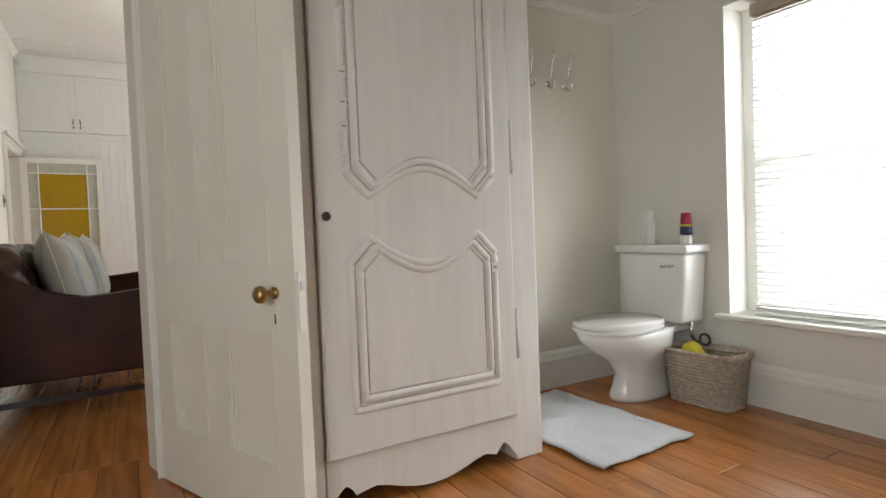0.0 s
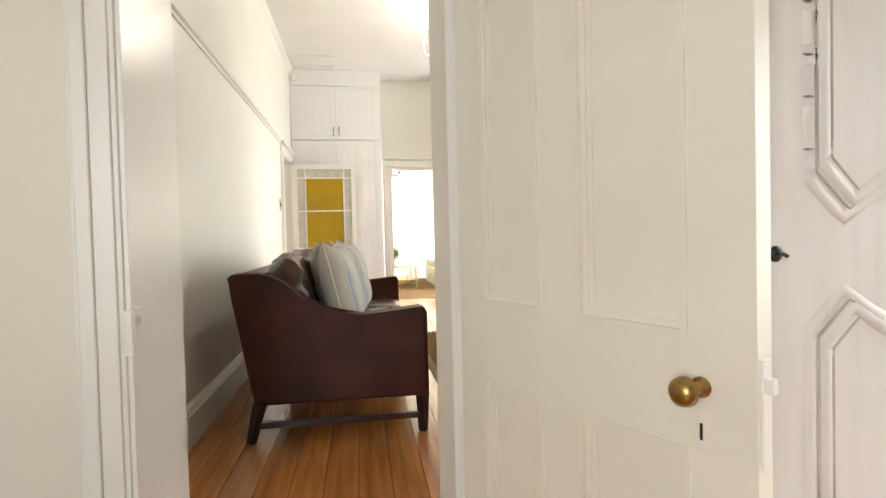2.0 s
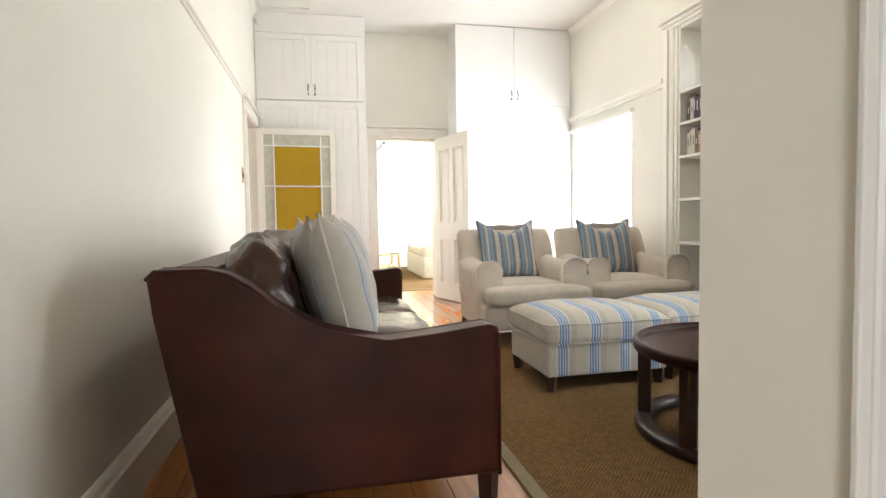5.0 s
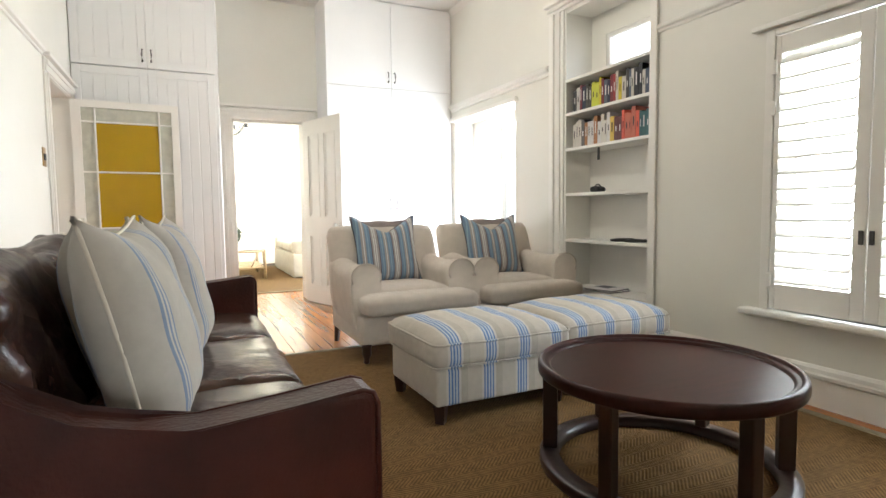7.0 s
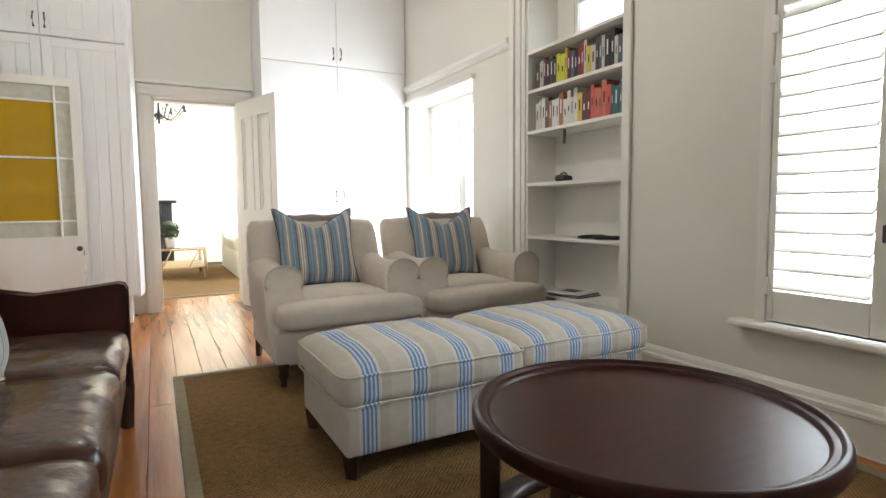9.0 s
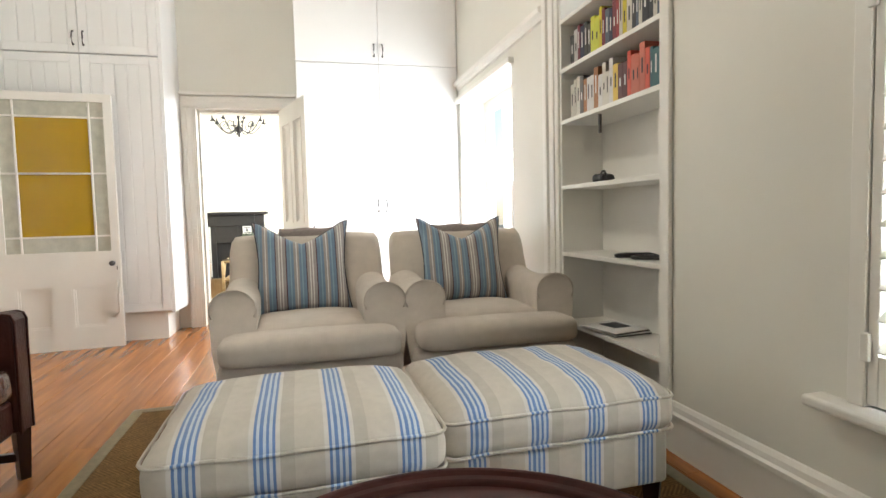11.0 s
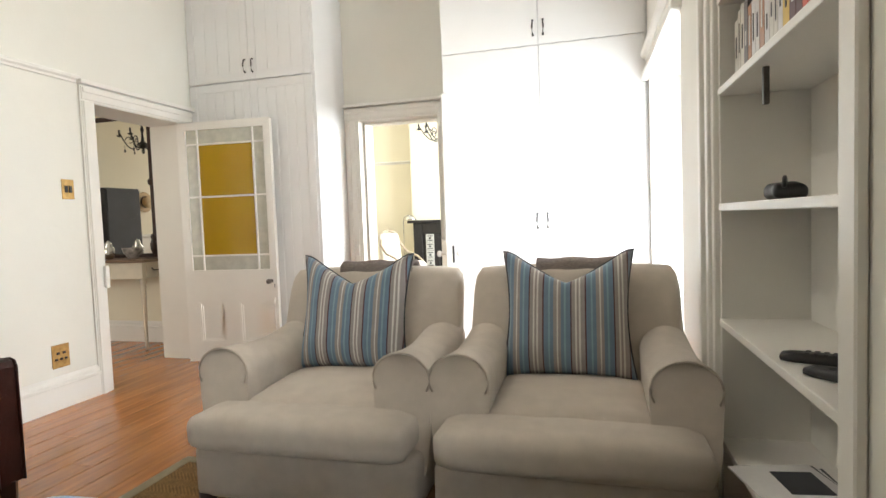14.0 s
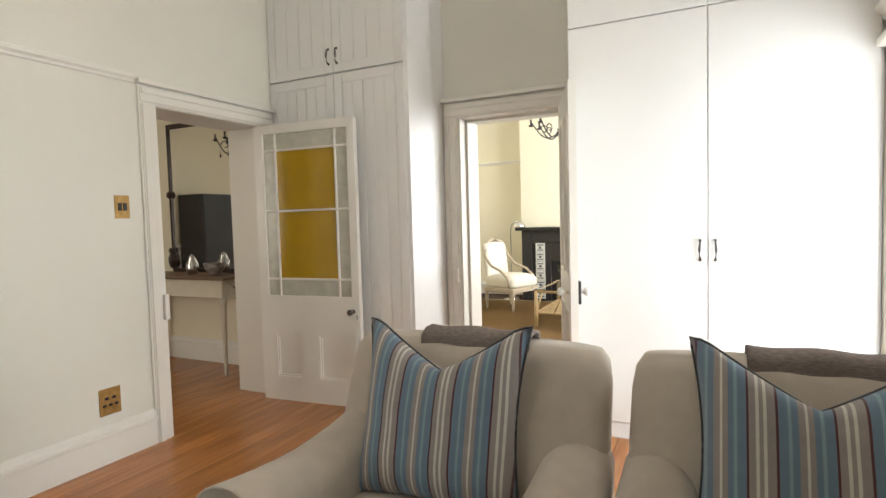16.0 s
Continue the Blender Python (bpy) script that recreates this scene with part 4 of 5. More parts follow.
CH = armchair(pose(1.442, 6.45, 0, 0, 0, 0.5))
copy_thing(CH, pose(2.398, 6.45, 0, 0, 0, -0.5))
for cx, cy, rz in ((1.405, 6.45, 2), (2.385, 6.45, -1)):
    tagged(pillow("scatter_cushion", 0.56, 0.56, 0.19, PILST, 0.13, None, pose(cx, cy + 0.62, 0.475, 0, 0, rz) @ pose(0, 0, 0, -17, 0, 0), GREYP, cx),
           "teal, grey and cream striped cushion with dented top on an armchair", "cushion", "cushions on the armchairs")
    bm = bmesh.new()
    pts = []
    for k in range(17):
        a = k / 16
        if a < 0.35:
            pts.append((0.785 + 0.085 * a / 0.35, 0.66 + 0.27 * a / 0.35))
        elif a < 0.6:
            q = (a - 0.35) / 0.25 * math.pi
            pts.append((0.92 - 0.058 * math.cos(q) - 0.0, 0.945 + 0.022 * math.sin(q)))
        else:
            pts.append((0.99 + 0.008, 0.93 - 0.32 * (a - 0.6) / 0.4))
    rows = [[bm.verts.new((x, y + 0.012 * math.sin(x * 40) * 0.2, z + 0.004 * math.sin(x * 31 + z * 9))) for y, z in pts] for x in [-0.19 + 0.38 * i / 16 for i in range(17)]]
    for a, b in zip(rows, rows[1:]):
        for j in range(16):
            bm.faces.new((a[j], a[j + 1], b[j + 1], b[j]))
    th = mesh_ob("throw_blanket", bm, THROW, True, None, pose(cx + 0.05, cy, -0.012))
    sol = th.modifiers.new("thickness", "SOLIDIFY")
    sol.thickness, sol.offset = 0.014, 1
    tagged(th, "folded grey-brown throw over the back of an armchair", "throw", "throws on the armchairs")


# ---- ottomans ----
def ottoman(m, seed):
    root = tagged(empty("ottoman", m), "ottoman in beige and blue striped ticking with a piped cushion", "ottoman", "pair of ottomans")
    w, d = 0.80, 0.64
    box("base", -w / 2 + 0.012, w / 2 - 0.012, -d / 2 + 0.012, d / 2 - 0.012, 0.10, 0.285, OTTO, 0.018, root, 3, True)
    soft_box("cushion", w + 0.02, d + 0.03, 0.145, 0.055, OTTO, 0.055, 0.0, 0.006, root, pose(0, 0, 0.283), 18, seed)
    for z, e in ((0.300, 0.008), (0.408, 0.008)):
        hx, hy, r = w / 2 + e, d / 2 + e + 0.004, 0.05
        ring = []
        for cx, cy, a0 in ((hx - r, hy - r, 0), (-hx + r, hy - r, 90), (-hx + r, -hy + r, 180), (hx - r, -hy + r, 270)):
            for k in range(6):
                a = radians(a0 + 18 * k)
                ring.append((cx + r * math.cos(a), cy + r * math.sin(a), z))
        fine = []
        for p, q in zip(ring, ring[1:] + ring[:1]):
            dd = math.dist(p, q)
            n = max(1, int(dd / 0.04))
            for k in range(n):
                f = k / n
                x, y = p[0] + (q[0] - p[0]) * f, p[1] + (q[1] - p[1]) * f
                fine.append((x, y, z + 0.006 * noise.noise(Vector((x * 6, y * 6, z * 9 + seed)))))
        tube("piping", fine, 0.0055, OTTO, 6, True, root)
    for x in (-w / 2 + 0.05, w / 2 - 0.05):
        for y in (-d / 2 + 0.05, d / 2 - 0.05):
            bm = bmesh.new()
            add_tube(bm, [(x, y, 0.105), (x, y, 0.012)], [0.042, 0.030], 4)
            mesh_ob("leg", bm, DARK, False, root)
    return root


ottoman(pose(1.392, 5.63, 0, 0, 0, 0.5), 1.0)
ottoman(pose(2.200, 5.69, 0, 0, 0, 1.0), 6.0)


# ---- round coffee table ----
TB = tagged(empty("coffee_table", pose(1.645, 4.545, 0)), "round dark mahogany tray-top coffee table with ring stretcher", "coffee table")
R = 0.49
lathe("top", [(0, 0.385), (R - 0.03, 0.385), (R - 0.004, 0.392), (R, 0.40), (R, 0.428), (R - 0.006, 0.440), (R - 0.016, 0.444), (R - 0.024, 0.440), (R - 0.028, 0.432), (R - 0.042, 0.430), (R - 0.050, 0.424), (R - 0.052, 0.418), (0, 0.418)], TABLE, 72, TB)
for p in bpy.data.objects["top"].data.polygons if "top" in bpy.data.objects else ():
    p.use_smooth = abs(p.normal.z) < 0.98
lathe("ring", [(R - 0.085, 0.013), (R - 0.012, 0.013), (R - 0.008, 0.018), (R - 0.008, 0.050), (R - 0.012, 0.055), (R - 0.085, 0.055), (R - 0.085, 0.013)], DARK, 64, TB)
for k in range(6):
    a = radians(20 + 60 * k)
    bm = bmesh.new()
    add_box(bm, R - 0.080, R - 0.020, -0.024, 0.024, 0.054, 0.387, 0.006, 2)
    mesh_ob("leg", bm, DARK, False, TB, pose(0, 0, 0, 0, 0, math.degrees(a)))


# ---- pendant, hatch, switches ----
PL = tagged(empty("pendant_lamp", pose(1.03, 6.6, 2.985)), "large white wire globe pendant lamp", "pendant lamp")
bm = bmesh.new()
for k in range(36):
    a = 2 * math.pi * k / 36
    add_tube(bm, [((0.06 + 0.33 * math.sin(t)) * math.cos(a + 0.25 * math.cos(t)), (0.06 + 0.33 * math.sin(t)) * math.sin(a + 0.25 * math.cos(t)), 0.21 * math.cos(t)) for t in [math.pi * j / 12 for j in range(13)]], 0.0022, 5)
mesh_ob("wires", bm, WHITEP, True, PL)
tube("ring", [(0.075 * math.cos(2 * math.pi * k / 24), 0.075 * math.sin(2 * math.pi * k / 24), -0.212) for k in range(24)], 0.008, WHITEP, 6, True, PL)
tube("cord", [(0, 0, 0.12), (0, 0, 0.434)], 0.004, WHITEP, 6, False, PL)
lathe("holder", [(0.02, 0.08), (0.022, 0.14), (0, 0.15)], WHITEP, 14, PL)
glow = mat("bulb_glow", (1, 0.9, 0.7), 0.4)
gb = glow.node_tree.nodes["Principled BSDF"]
gb.inputs["Emission Color"].default_value, gb.inputs["Emission Strength"].default_value = (1, 0.85, 0.6, 1), 2.0
bl = lathe("bulb", [(0, -0.03), (0.02, -0.022), (0.03, 0.0), (0.026, 0.03), (0.014, 0.06), (0.014, 0.085)], glow, 16, PL)
bl.visible_shadow = False
boxes("hatch_frame", [(-0.86, -0.30, 8.84, 8.87, CZ - 0.012, CZ + 0.001), (-0.86, -0.30, 8.42, 8.45, CZ - 0.012, CZ + 0.001), (-0.86, -0.83, 8.45, 8.84, CZ - 0.012, CZ + 0.001), (-0.33, -0.30, 8.45, 8.84, CZ - 0.012, CZ + 0.001)], TRIM, 0.002)
tagged(bpy.data.objects["hatch_frame"], "thin white frame of a ceiling hatch", "hatch", kind="structure")
tagged(lathe("motion_sensor", [(0.0, -0.05), (0.03, -0.045), (0.035, 0), (0.02, 0.01)], WHITEP, 12, None, pose(XL + 0.05, 8.93, 3.30)), "small white alarm sensor on the wall", "sensor")


def wall_plate(name, y, z, h, w, label, dots):
    root = tagged(empty(name), label, "socket" if "socket" in name else "switch")
    box("plate", XL, XL + 0.006, y - w / 2, y + w / 2, z - h / 2, z + h / 2, BRASS, 0.002, root)
    for dy, dz, a, b in dots:
        box("inset", XL + 0.005, XL + 0.012, y + dy - a, y + dy + a, z + dz - b, z + dz + b, PLAST, 0.001, root)


wall_plate("light_switch", 7.735, 1.465, 0.135, 0.09, "brass double light switch plate", [(-0.016, 0, 0.010, 0.022), (0.016, 0, 0.010, 0.022)])
wall_plate("power_socket", 7.595, 0.35, 0.155, 0.125, "brass wall socket plate", [(-0.022, 0.02, 0.009, 0.008), (0.022, 0.02, 0.009, 0.008), (-0.035, -0.02, 0.008, 0.007), (0.0, -0.02, 0.008, 0.007), (0.035, -0.02, 0.008, 0.007)])
q = tagged(empty("light_switch"), "brass switch plate on the bathroom wall", "switch")
box("plate", -1.14, -1.03, YB - 0.006, YB, 1.56, 1.72, BRASS, 0.002, q)
box("rocker", -1.10, -1.07, YB - 0.011, YB - 0.005, 1.61, 1.66, PLAST, 0.001, q)
tagged(boxes("door_keep", [(XL + 0.03, XL + 0.055, 7.945, 7.975, 0.76, 0.92)], TRIM, 0.004), "white painted lock keep on the architrave", "lock keep")
q = tagged(empty("light_switch"), "small lock keep on the front room door frame", "lock keep")
box("plate", 0.40, 0.43, YF - 0.055, YF - 0.034, 0.86, 0.96, TRIM, 0.003, q)


# ---- things on the shelves ----
q = tagged(empty("remote_control", pose(XR + 0.10, 6.22, 0.794, 0, 0, 65)), "black remote control lying on the shelf", "remote control", "remote controls")
soft_box("body", 0.05, 0.20, 0.02, 0.009, PLAST, 0.004, 0, 0, q, None, 8)
boxes("buttons", [(-0.015 + 0.012 * i, -0.007 + 0.012 * i, -0.07 + 0.018 * j, -0.06 + 0.018 * j, 0.0225, 0.0255) for i in range(3) for j in range(7)], GREYP, 0, q)
copy_thing(q, pose(XR + 0.09, 6.06, 0.794, 0, 0, 40))
q = tagged(empty("headphones", pose(XR + 0.10, 6.52, 1.184)), "small black tangled gadget on the shelf", "gadget")
soft_box("body", 0.09, 0.11, 0.045, 0.02, PLAST, 0.006, 0, 0.008, q, None, 10)
tube("strap", [(0.0 + 0.02 * math.cos(a), 0.06 * math.cos(a), 0.035 + 0.03 * math.sin(a)) for a in [math.pi * k / 12 for k in range(13)]], 0.006, PLAST, 6, False, q)
q = tagged(empty("magazine", pose(XR + 0.115, 6.42, 0.385, 0, 0, 8)), "stack of magazines lying on the low shelf", "magazines")
for i in range(4):
    o = box("sheet", -0.11 - 0.01 * (i % 2), 0.11, -0.15, 0.15 - 0.012 * i, i * 0.007, i * 0.007 + 0.006, PAPER if i % 2 else GREYP, 0.001, q)
    o.matrix_basis = pose(-0.01 * i, 0, 0, 0, 0, -4 + 3 * i)
boxes("cover_picture", [(-0.06, 0.05, -0.06, 0.07, 0.0275, 0.0285)], GREYP, 0, q)


# ---- armoire ----
AR = tagged(empty("armoire", pose(0.018, 2.115, 0)), "limed off-white armoire with carved arched panels and scalloped apron", "armoire")
xa, xb, dep = 0.595, 1.635, 0.58
boxes("body", [(xa, xa + 0.10, 0.0, dep, 0.0, 2.25), (xb - 0.14, xb, 0.012, dep, 0.0, 2.25), (xa + 0.10, xb - 0.14, 0.03, dep, 0.16, 2.25)], ARMO, 0.01, AR)
apr = [(xa + 0.10, 0.20), (xb - 0.14, 0.20), (xb - 0.14, 0.02)]
for k in range(8):
    a = k / 7
    apr.append((xb - 0.14 - 0.03 - 0.075 * a, 0.055 + 0.045 * math.sin(a * math.pi)))
mid = (xa + xb) / 2 - 0.02
for k in range(1, 14):
    a = k / 14
    apr.append((xb - 0.26 - (xb - xa - 0.50) * a, 0.085 - 0.065 * math.sin(a * math.pi) ** 1.3))
for k in range(8):
    a = k / 7
    apr.append((xa + 0.205 - 0.075 * a, 0.055 + 0.045 * math.sin(a * math.pi)))
apr.append((xa + 0.10, 0.02))
prism("apron", apr, "y", 0.0, 0.03, ARMO, 0.004, AR)
d0, d1 = xa + 0.105, xb - 0.145


def carved(z0, z1, arch_top, parent):
    """Outline of a panel whose one short end is a shouldered arch."""
    x0, x1 = d0 + 0.105, d1 - 0.09
    n = 14
    arc = []
    for k in range(n + 1):
        f = k / n
        arc.append((x0 + 0.075 + (x1 - x0 - 0.15) * f, 0.10 * math.sin(f * math.pi)))
    if arch_top:
        pts = [(x0, z0), (x1, z0), (x1, z1 - 0.075), (x1 - 0.075, z1)] + [(x, z1 - z) for x, z in arc[::-1][1:-1]] + [(x0 + 0.075, z1), (x0, z1 - 0.075)]
    else:
        pts = [(x0, z1), (x1, z1), (x1, z0 + 0.075), (x1 - 0.075, z0)] + [(x, z0 + z) for x, z in arc[::-1][1:-1]] + [(x0 + 0.075, z0), (x0, z0 + 0.075)]
    c = Vector(((x0 + x1) / 2, (z0 + z1) / 2))

    def scaled(d):
        ring = [Vector((c.x + (x - c.x) * (1 - d / (x1 - x0) * 2), c.y + (z - c.y) * (1 - d / (z1 - z0) * 2))) for x, z in pts]
        fine = []
        for p, q in zip(ring, ring[1:] + ring[:1]):
            k = max(1, int((q - p).length / 0.02))
            fine += [tuple(p.lerp(q, i / k)) for i in range(k)]
        return fine
    for d, r, mm, yy in ((0.0, 0.018, ARMO, -0.006), (0.018, 0.0035, MLINE, -0.018), (0.034, 0.018, ARMO, -0.007), (0.052, 0.004, MLINE, -0.016)):
        tube("moulding", [(x, yy, z) for x, z in scaled(d)], r, mm, 8, True, parent)


DR = box("door", d0, d1, -0.018, 0.01, 0.20, 2.12, ARMO, 0.006, AR)
carved(0.35, 0.94, True, DR)
carved(1.08, 2.02, False, DR)
lathe("keyhole", [(0.014, 0), (0.016, 0.003), (0.010, 0.008), (0, 0.009)], IRON, 14, AR, pose(d0 + 0.03, -0.018, 1.015, 90, 0, 0))
tube("key", [(d0 + 0.03, -0.02, 1.015), (d0 + 0.03, -0.042, 1.015), (d0 + 0.036, -0.044, 1.01)], 0.004, IRON, 6, False, AR)
tube("hinge", [(d1 + 0.012, -0.012, 0.43), (d1 + 0.012, -0.012, 0.63)], 0.007, ARMO, 8, False, AR)
tube("hinge", [(d1 + 0.012, -0.012, 1.17), (d1 + 0.012, -0.012, 1.38)], 0.007, ARMO, 8, False, AR)


# ---- bathroom things ----
def toilet():
    root = tagged(empty("toilet", pose(XR - 0.012, 2.43, 0, 0, 0, -90)), "white ceramic close-coupled toilet with a closed lid", "toilet")
    # local y runs from the bowl's nose to the wall, the wall at y = 0
    bm = bmesh.new()
    secs = []
    for z, w, y0, y1 in ((0, 0.115, -0.50, -0.12), (0.02, 0.118, -0.505, -0.12), (0.06, 0.105, -0.49, -0.12), (0.14, 0.095, -0.46, -0.13), (0.22, 0.125, -0.52, -0.13), (0.29, 0.170, -0.64, -0.13), (0.35, 0.190, -0.70, -0.13), (0.39, 0.193, -0.71, -0.13)):
        ring = []
        for k in range(28):
            a = 2 * math.pi * k / 28
            c, s = math.cos(a), math.sin(a)
            cy, hy = (y0 + y1) / 2, (y1 - y0) / 2
            e = 0.8 if s > 0 else 1.0
            ring.append(bm.verts.new((w * math.copysign(abs(c) ** e, c), cy + hy * math.copysign(abs(s) ** (0.6 if s > 0 else 1), s), z)))
        secs.append(ring)
    for a, b in zip(secs, secs[1:]):
        for k in range(28):
            bm.faces.new((a[k], a[(k + 1) % 28], b[(k + 1) % 28], b[k]))
    bm.faces.new(secs[0]), bm.faces.new(secs[-1])
    mesh_ob("bowl", bm, CERAM, True, root)
    box("bracket", -0.13, 0.13, -0.24, -0.02, 0.34, 0.395, CERAM, 0.02, root, 3, True)
    for nm, z0, z1, g in (("seat", 0.392, 0.412, 0.006), ("lid", 0.415, 0.440, 0.004)):
        bm = bmesh.new()
        prof = []
        for k in range(40):
            a = 2 * math.pi * k / 40
            c, s = math.cos(a), math.sin(a)
            prof.append(((0.196 + g) * math.copysign(abs(c) ** 0.9, c), -0.462 + (0.254 + g) * math.copysign(abs(s) ** (0.75 if s > 0 else 1), s)))
        add_prism(bm, prof, "z", z0, z1, 0.008, 3)
        mesh_ob(nm, bm, CERAM, True, root)
    bm = bmesh.new()
    vs = add_box(bm, -0.225, 0.225, -0.19, 0, 0.40, 0.78, 0.02, 3)
    for v in bm.verts:
        k = 1 - 0.12 * (0.78 - v.co.z) / 0.38
        v.co.x *= k
    mesh_ob("cistern", bm, CERAM, True, root)
    box("cistern_lid", -0.245, 0.245, -0.205, 0.004, 0.782, 0.828, CERAM, 0.014, root, 3, True)
    tube("flush_lever", [(0.15, -0.19, 0.715), (0.15, -0.215, 0.715), (0.095, -0.22, 0.71)], 0.008, CHROME, 8, False, root)
    tube("water_pipe", [(0.19, -0.10, 0.42), (0.19, -0.10, 0.33), (0.20, -0.06, 0.28), (0.22, -0.01, 0.28)], 0.010, CHROME, 8, False, root)
    tube("valve_ring", [(0.24 + 0.03 * math.cos(2 * math.pi * k / 16), -0.06, 0.31 + 0.03 * math.sin(2 * math.pi * k / 16)) for k in range(16)], 0.007, PEWTER, 6, True, root)


toilet()
q = tagged(empty("spray_can", pose(XR - 0.11, 2.50, 0.828)), "white spray bottle standing on the cistern", "bottle")
lathe("body", [(0.03, 0), (0.032, 0.005), (0.032, 0.14), (0.026, 0.152), (0.026, 0.19), (0.016, 0.195), (0, 0.196)], WHITEP, 20, q)
q = tagged(empty("spray_can", pose(XR - 0.11, 2.26, 0.828)), "aerosol can with a crimson cap on the cistern", "aerosol can")
lathe("body", [(0.030, 0), (0.031, 0.004), (0.031, 0.045), (0.031, 0.05)], WHITEP, 20, q)
lathe("label", [(0.0315, 0.05), (0.0315, 0.098)], NAVY, 20, q)
lathe("band", [(0.0312, 0.098), (0.0312, 0.105), (0.028, 0.11)], YEL, 20, q)
lathe("cap", [(0.029, 0.108), (0.029, 0.118), (0.026, 0.15), (0.024, 0.17), (0.0, 0.172)], RED, 20, q)


def basket():
    root = tagged(empty("basket", pose(2.752, 2.12, 0, 0, 0, 3)), "pale woven wicker basket beside the toilet", "basket")
    def sec(z):
        f = z / 0.30
        return 0.09 + 0.028 * f, 0.16 + 0.035 * f
    bm = bmesh.new()
    rows = 16
    n = 64
    for i in range(rows):
        z = 0.012 + 0.25 * i / (rows - 1)
        hx, hy = sec(z)
        pts = []
        for k in range(n):
            a = 2 * math.pi * k / n
            c, s = math.cos(a), math.sin(a)
            wv = 0.006 * (1 if (k + i) % 2 else -1)
            pts.append(((hx + wv) * math.copysign(abs(c) ** 0.5, c), (hy + wv) * math.copysign(abs(s) ** 0.5, s), z))
        add_tube(bm, pts, 0.0085, 5, True)
    mesh_ob("weave", bm, WICKER, True, root)
    bm = bmesh.new()
    for i in range(3):
        hx, hy = sec(0.30)
        add_tube(bm, [((hx + 0.012 * math.sin(i * 2.1 + k * 0.8)) * math.copysign(abs(math.cos(a)) ** 0.5, math.cos(a)), (hy + 0.012 * math.cos(i * 2.1 + k * 0.8)) * math.copysign(abs(math.sin(a)) ** 0.5, math.sin(a)), 0.275 + 0.008 * math.sin(k * 0.8 + 2.1 * i)) for k in range(64) for a in [2 * math.pi * k / 64]], 0.011, 6, True)
    mesh_ob("rim", bm, WICKER, True, root)
    box("bottom", -0.085, 0.085, -0.15, 0.15, 0.003, 0.012, WICKER, 0.003, root)


basket()
tagged(soft_box("packet", 0.10, 0.12, 0.05, 0.02, YEL, 0.01, 0, 0.008, None, pose(2.75, 2.19, 0.013), 8), "yellow packet lying in the basket", "packet")
bpy.data.objects["packet"].scale = (1, 1, 4.9)
bm = bmesh.new()
n = 26
A, B, C, D = Vector((2.26, 2.74, 0)), Vector((1.70, 2.64, 0)), Vector((1.72, 1.85, 0)), Vector((2.29, 1.87, 0))
gr = [[None] * (n + 1) for _ in range(n + 1)]
for i in range(n + 1):
    for j in range(n + 1):
        u, v = i / n, j / n
        p = (A * (1 - u) + B * u) * (1 - v) + (D * (1 - u) + C * u) * v
        p += Vector((0.012 * noise.noise(Vector((u * 5, v * 5, 3))), 0.014 * noise.noise(Vector((u * 6, v * 6, 8))), 0.012 + 0.008 * noise.noise(Vector((u * 5, v * 5, 1)))))
        gr[i][j] = bm.verts.new(p)
for i in range(n):
    for j in range(n):
        bm.faces.new((gr[i][j], gr[i][j + 1], gr[i + 1][j + 1], gr[i + 1][j]))
mt = mesh_ob("bath_mat", bm, TOWEL, True)
so = mt.modifiers.new("thickness", "SOLIDIFY")
so.thickness, so.offset = 0.008, -1
tagged(mt, "white towelling bath mat on the floorboards", "bath mat")


def coat_hook(x, z=1.86):
    root = tagged(empty("coat_hook", pose(x, YB, z)), "chrome double coat hook on the wall", "coat hook", "hooks on the bathroom wall")
    lathe("rosette", [(0.018, 0), (0.018, 0.005), (0.008, 0.008), (0, 0.009)], CHROME, 14, root, pose(0, 0, -0.07, 90, 0, 0))
    tube("hook", [(0, -0.004, -0.07), (0, -0.03, -0.05), (0, -0.045, -0.01), (0, -0.05, 0.04), (0, -0.075, 0.08), (0, -0.08, 0.10)], 0.006, CHROME, 8, False, root)
    tube("hook", [(0, -0.004, -0.08), (0, -0.04, -0.105), (0, -0.065, -0.10), (0, -0.07, -0.085)], 0.006, CHROME, 8, False, root)
    for y, zz in ((-0.08, 0.105), (-0.07, -0.08)):
        lathe("ball", [(0, -0.013), (0.009, -0.009), (0.013, 0), (0.009, 0.009), (0, 0.013)], CHROME, 12, root, pose(0, y, zz))


for x in (2.21, 2.36, 2.49):
    coat_hook(x)


# ---- next room, through the side doorway ----
CT = tagged(empty("console_table"), "cream console table with a brown top, drawer and turned legs", "console table")
box("top", -2.95, -1.62, 9.05, 9.44, 0.86, 0.89, mat("oiled_top", (0.16, 0.10, 0.06), 0.4, 0.2, 6, stretch=(1, 6, 6)), 0.006, CT)
boxes("apron", [(-2.88, -1.68, 9.09, 9.11, 0.70, 0.86), (-2.88, -2.86, 9.11, 9.42, 0.70, 0.86), (-1.70, -1.68, 9.11, 9.42, 0.70, 0.86)], PINE, 0.003, CT)
box("drawer", -1.682, -1.672, 9.14, 9.40, 0.72, 0.84, PINE, 0.003, CT)
tube("pull", [(-1.672, 9.20, 0.80), (-1.655, 9.215, 0.775), (-1.655, 9.30, 0.775), (-1.672, 9.315, 0.80)], 0.006, PEWTER, 6, False, CT)
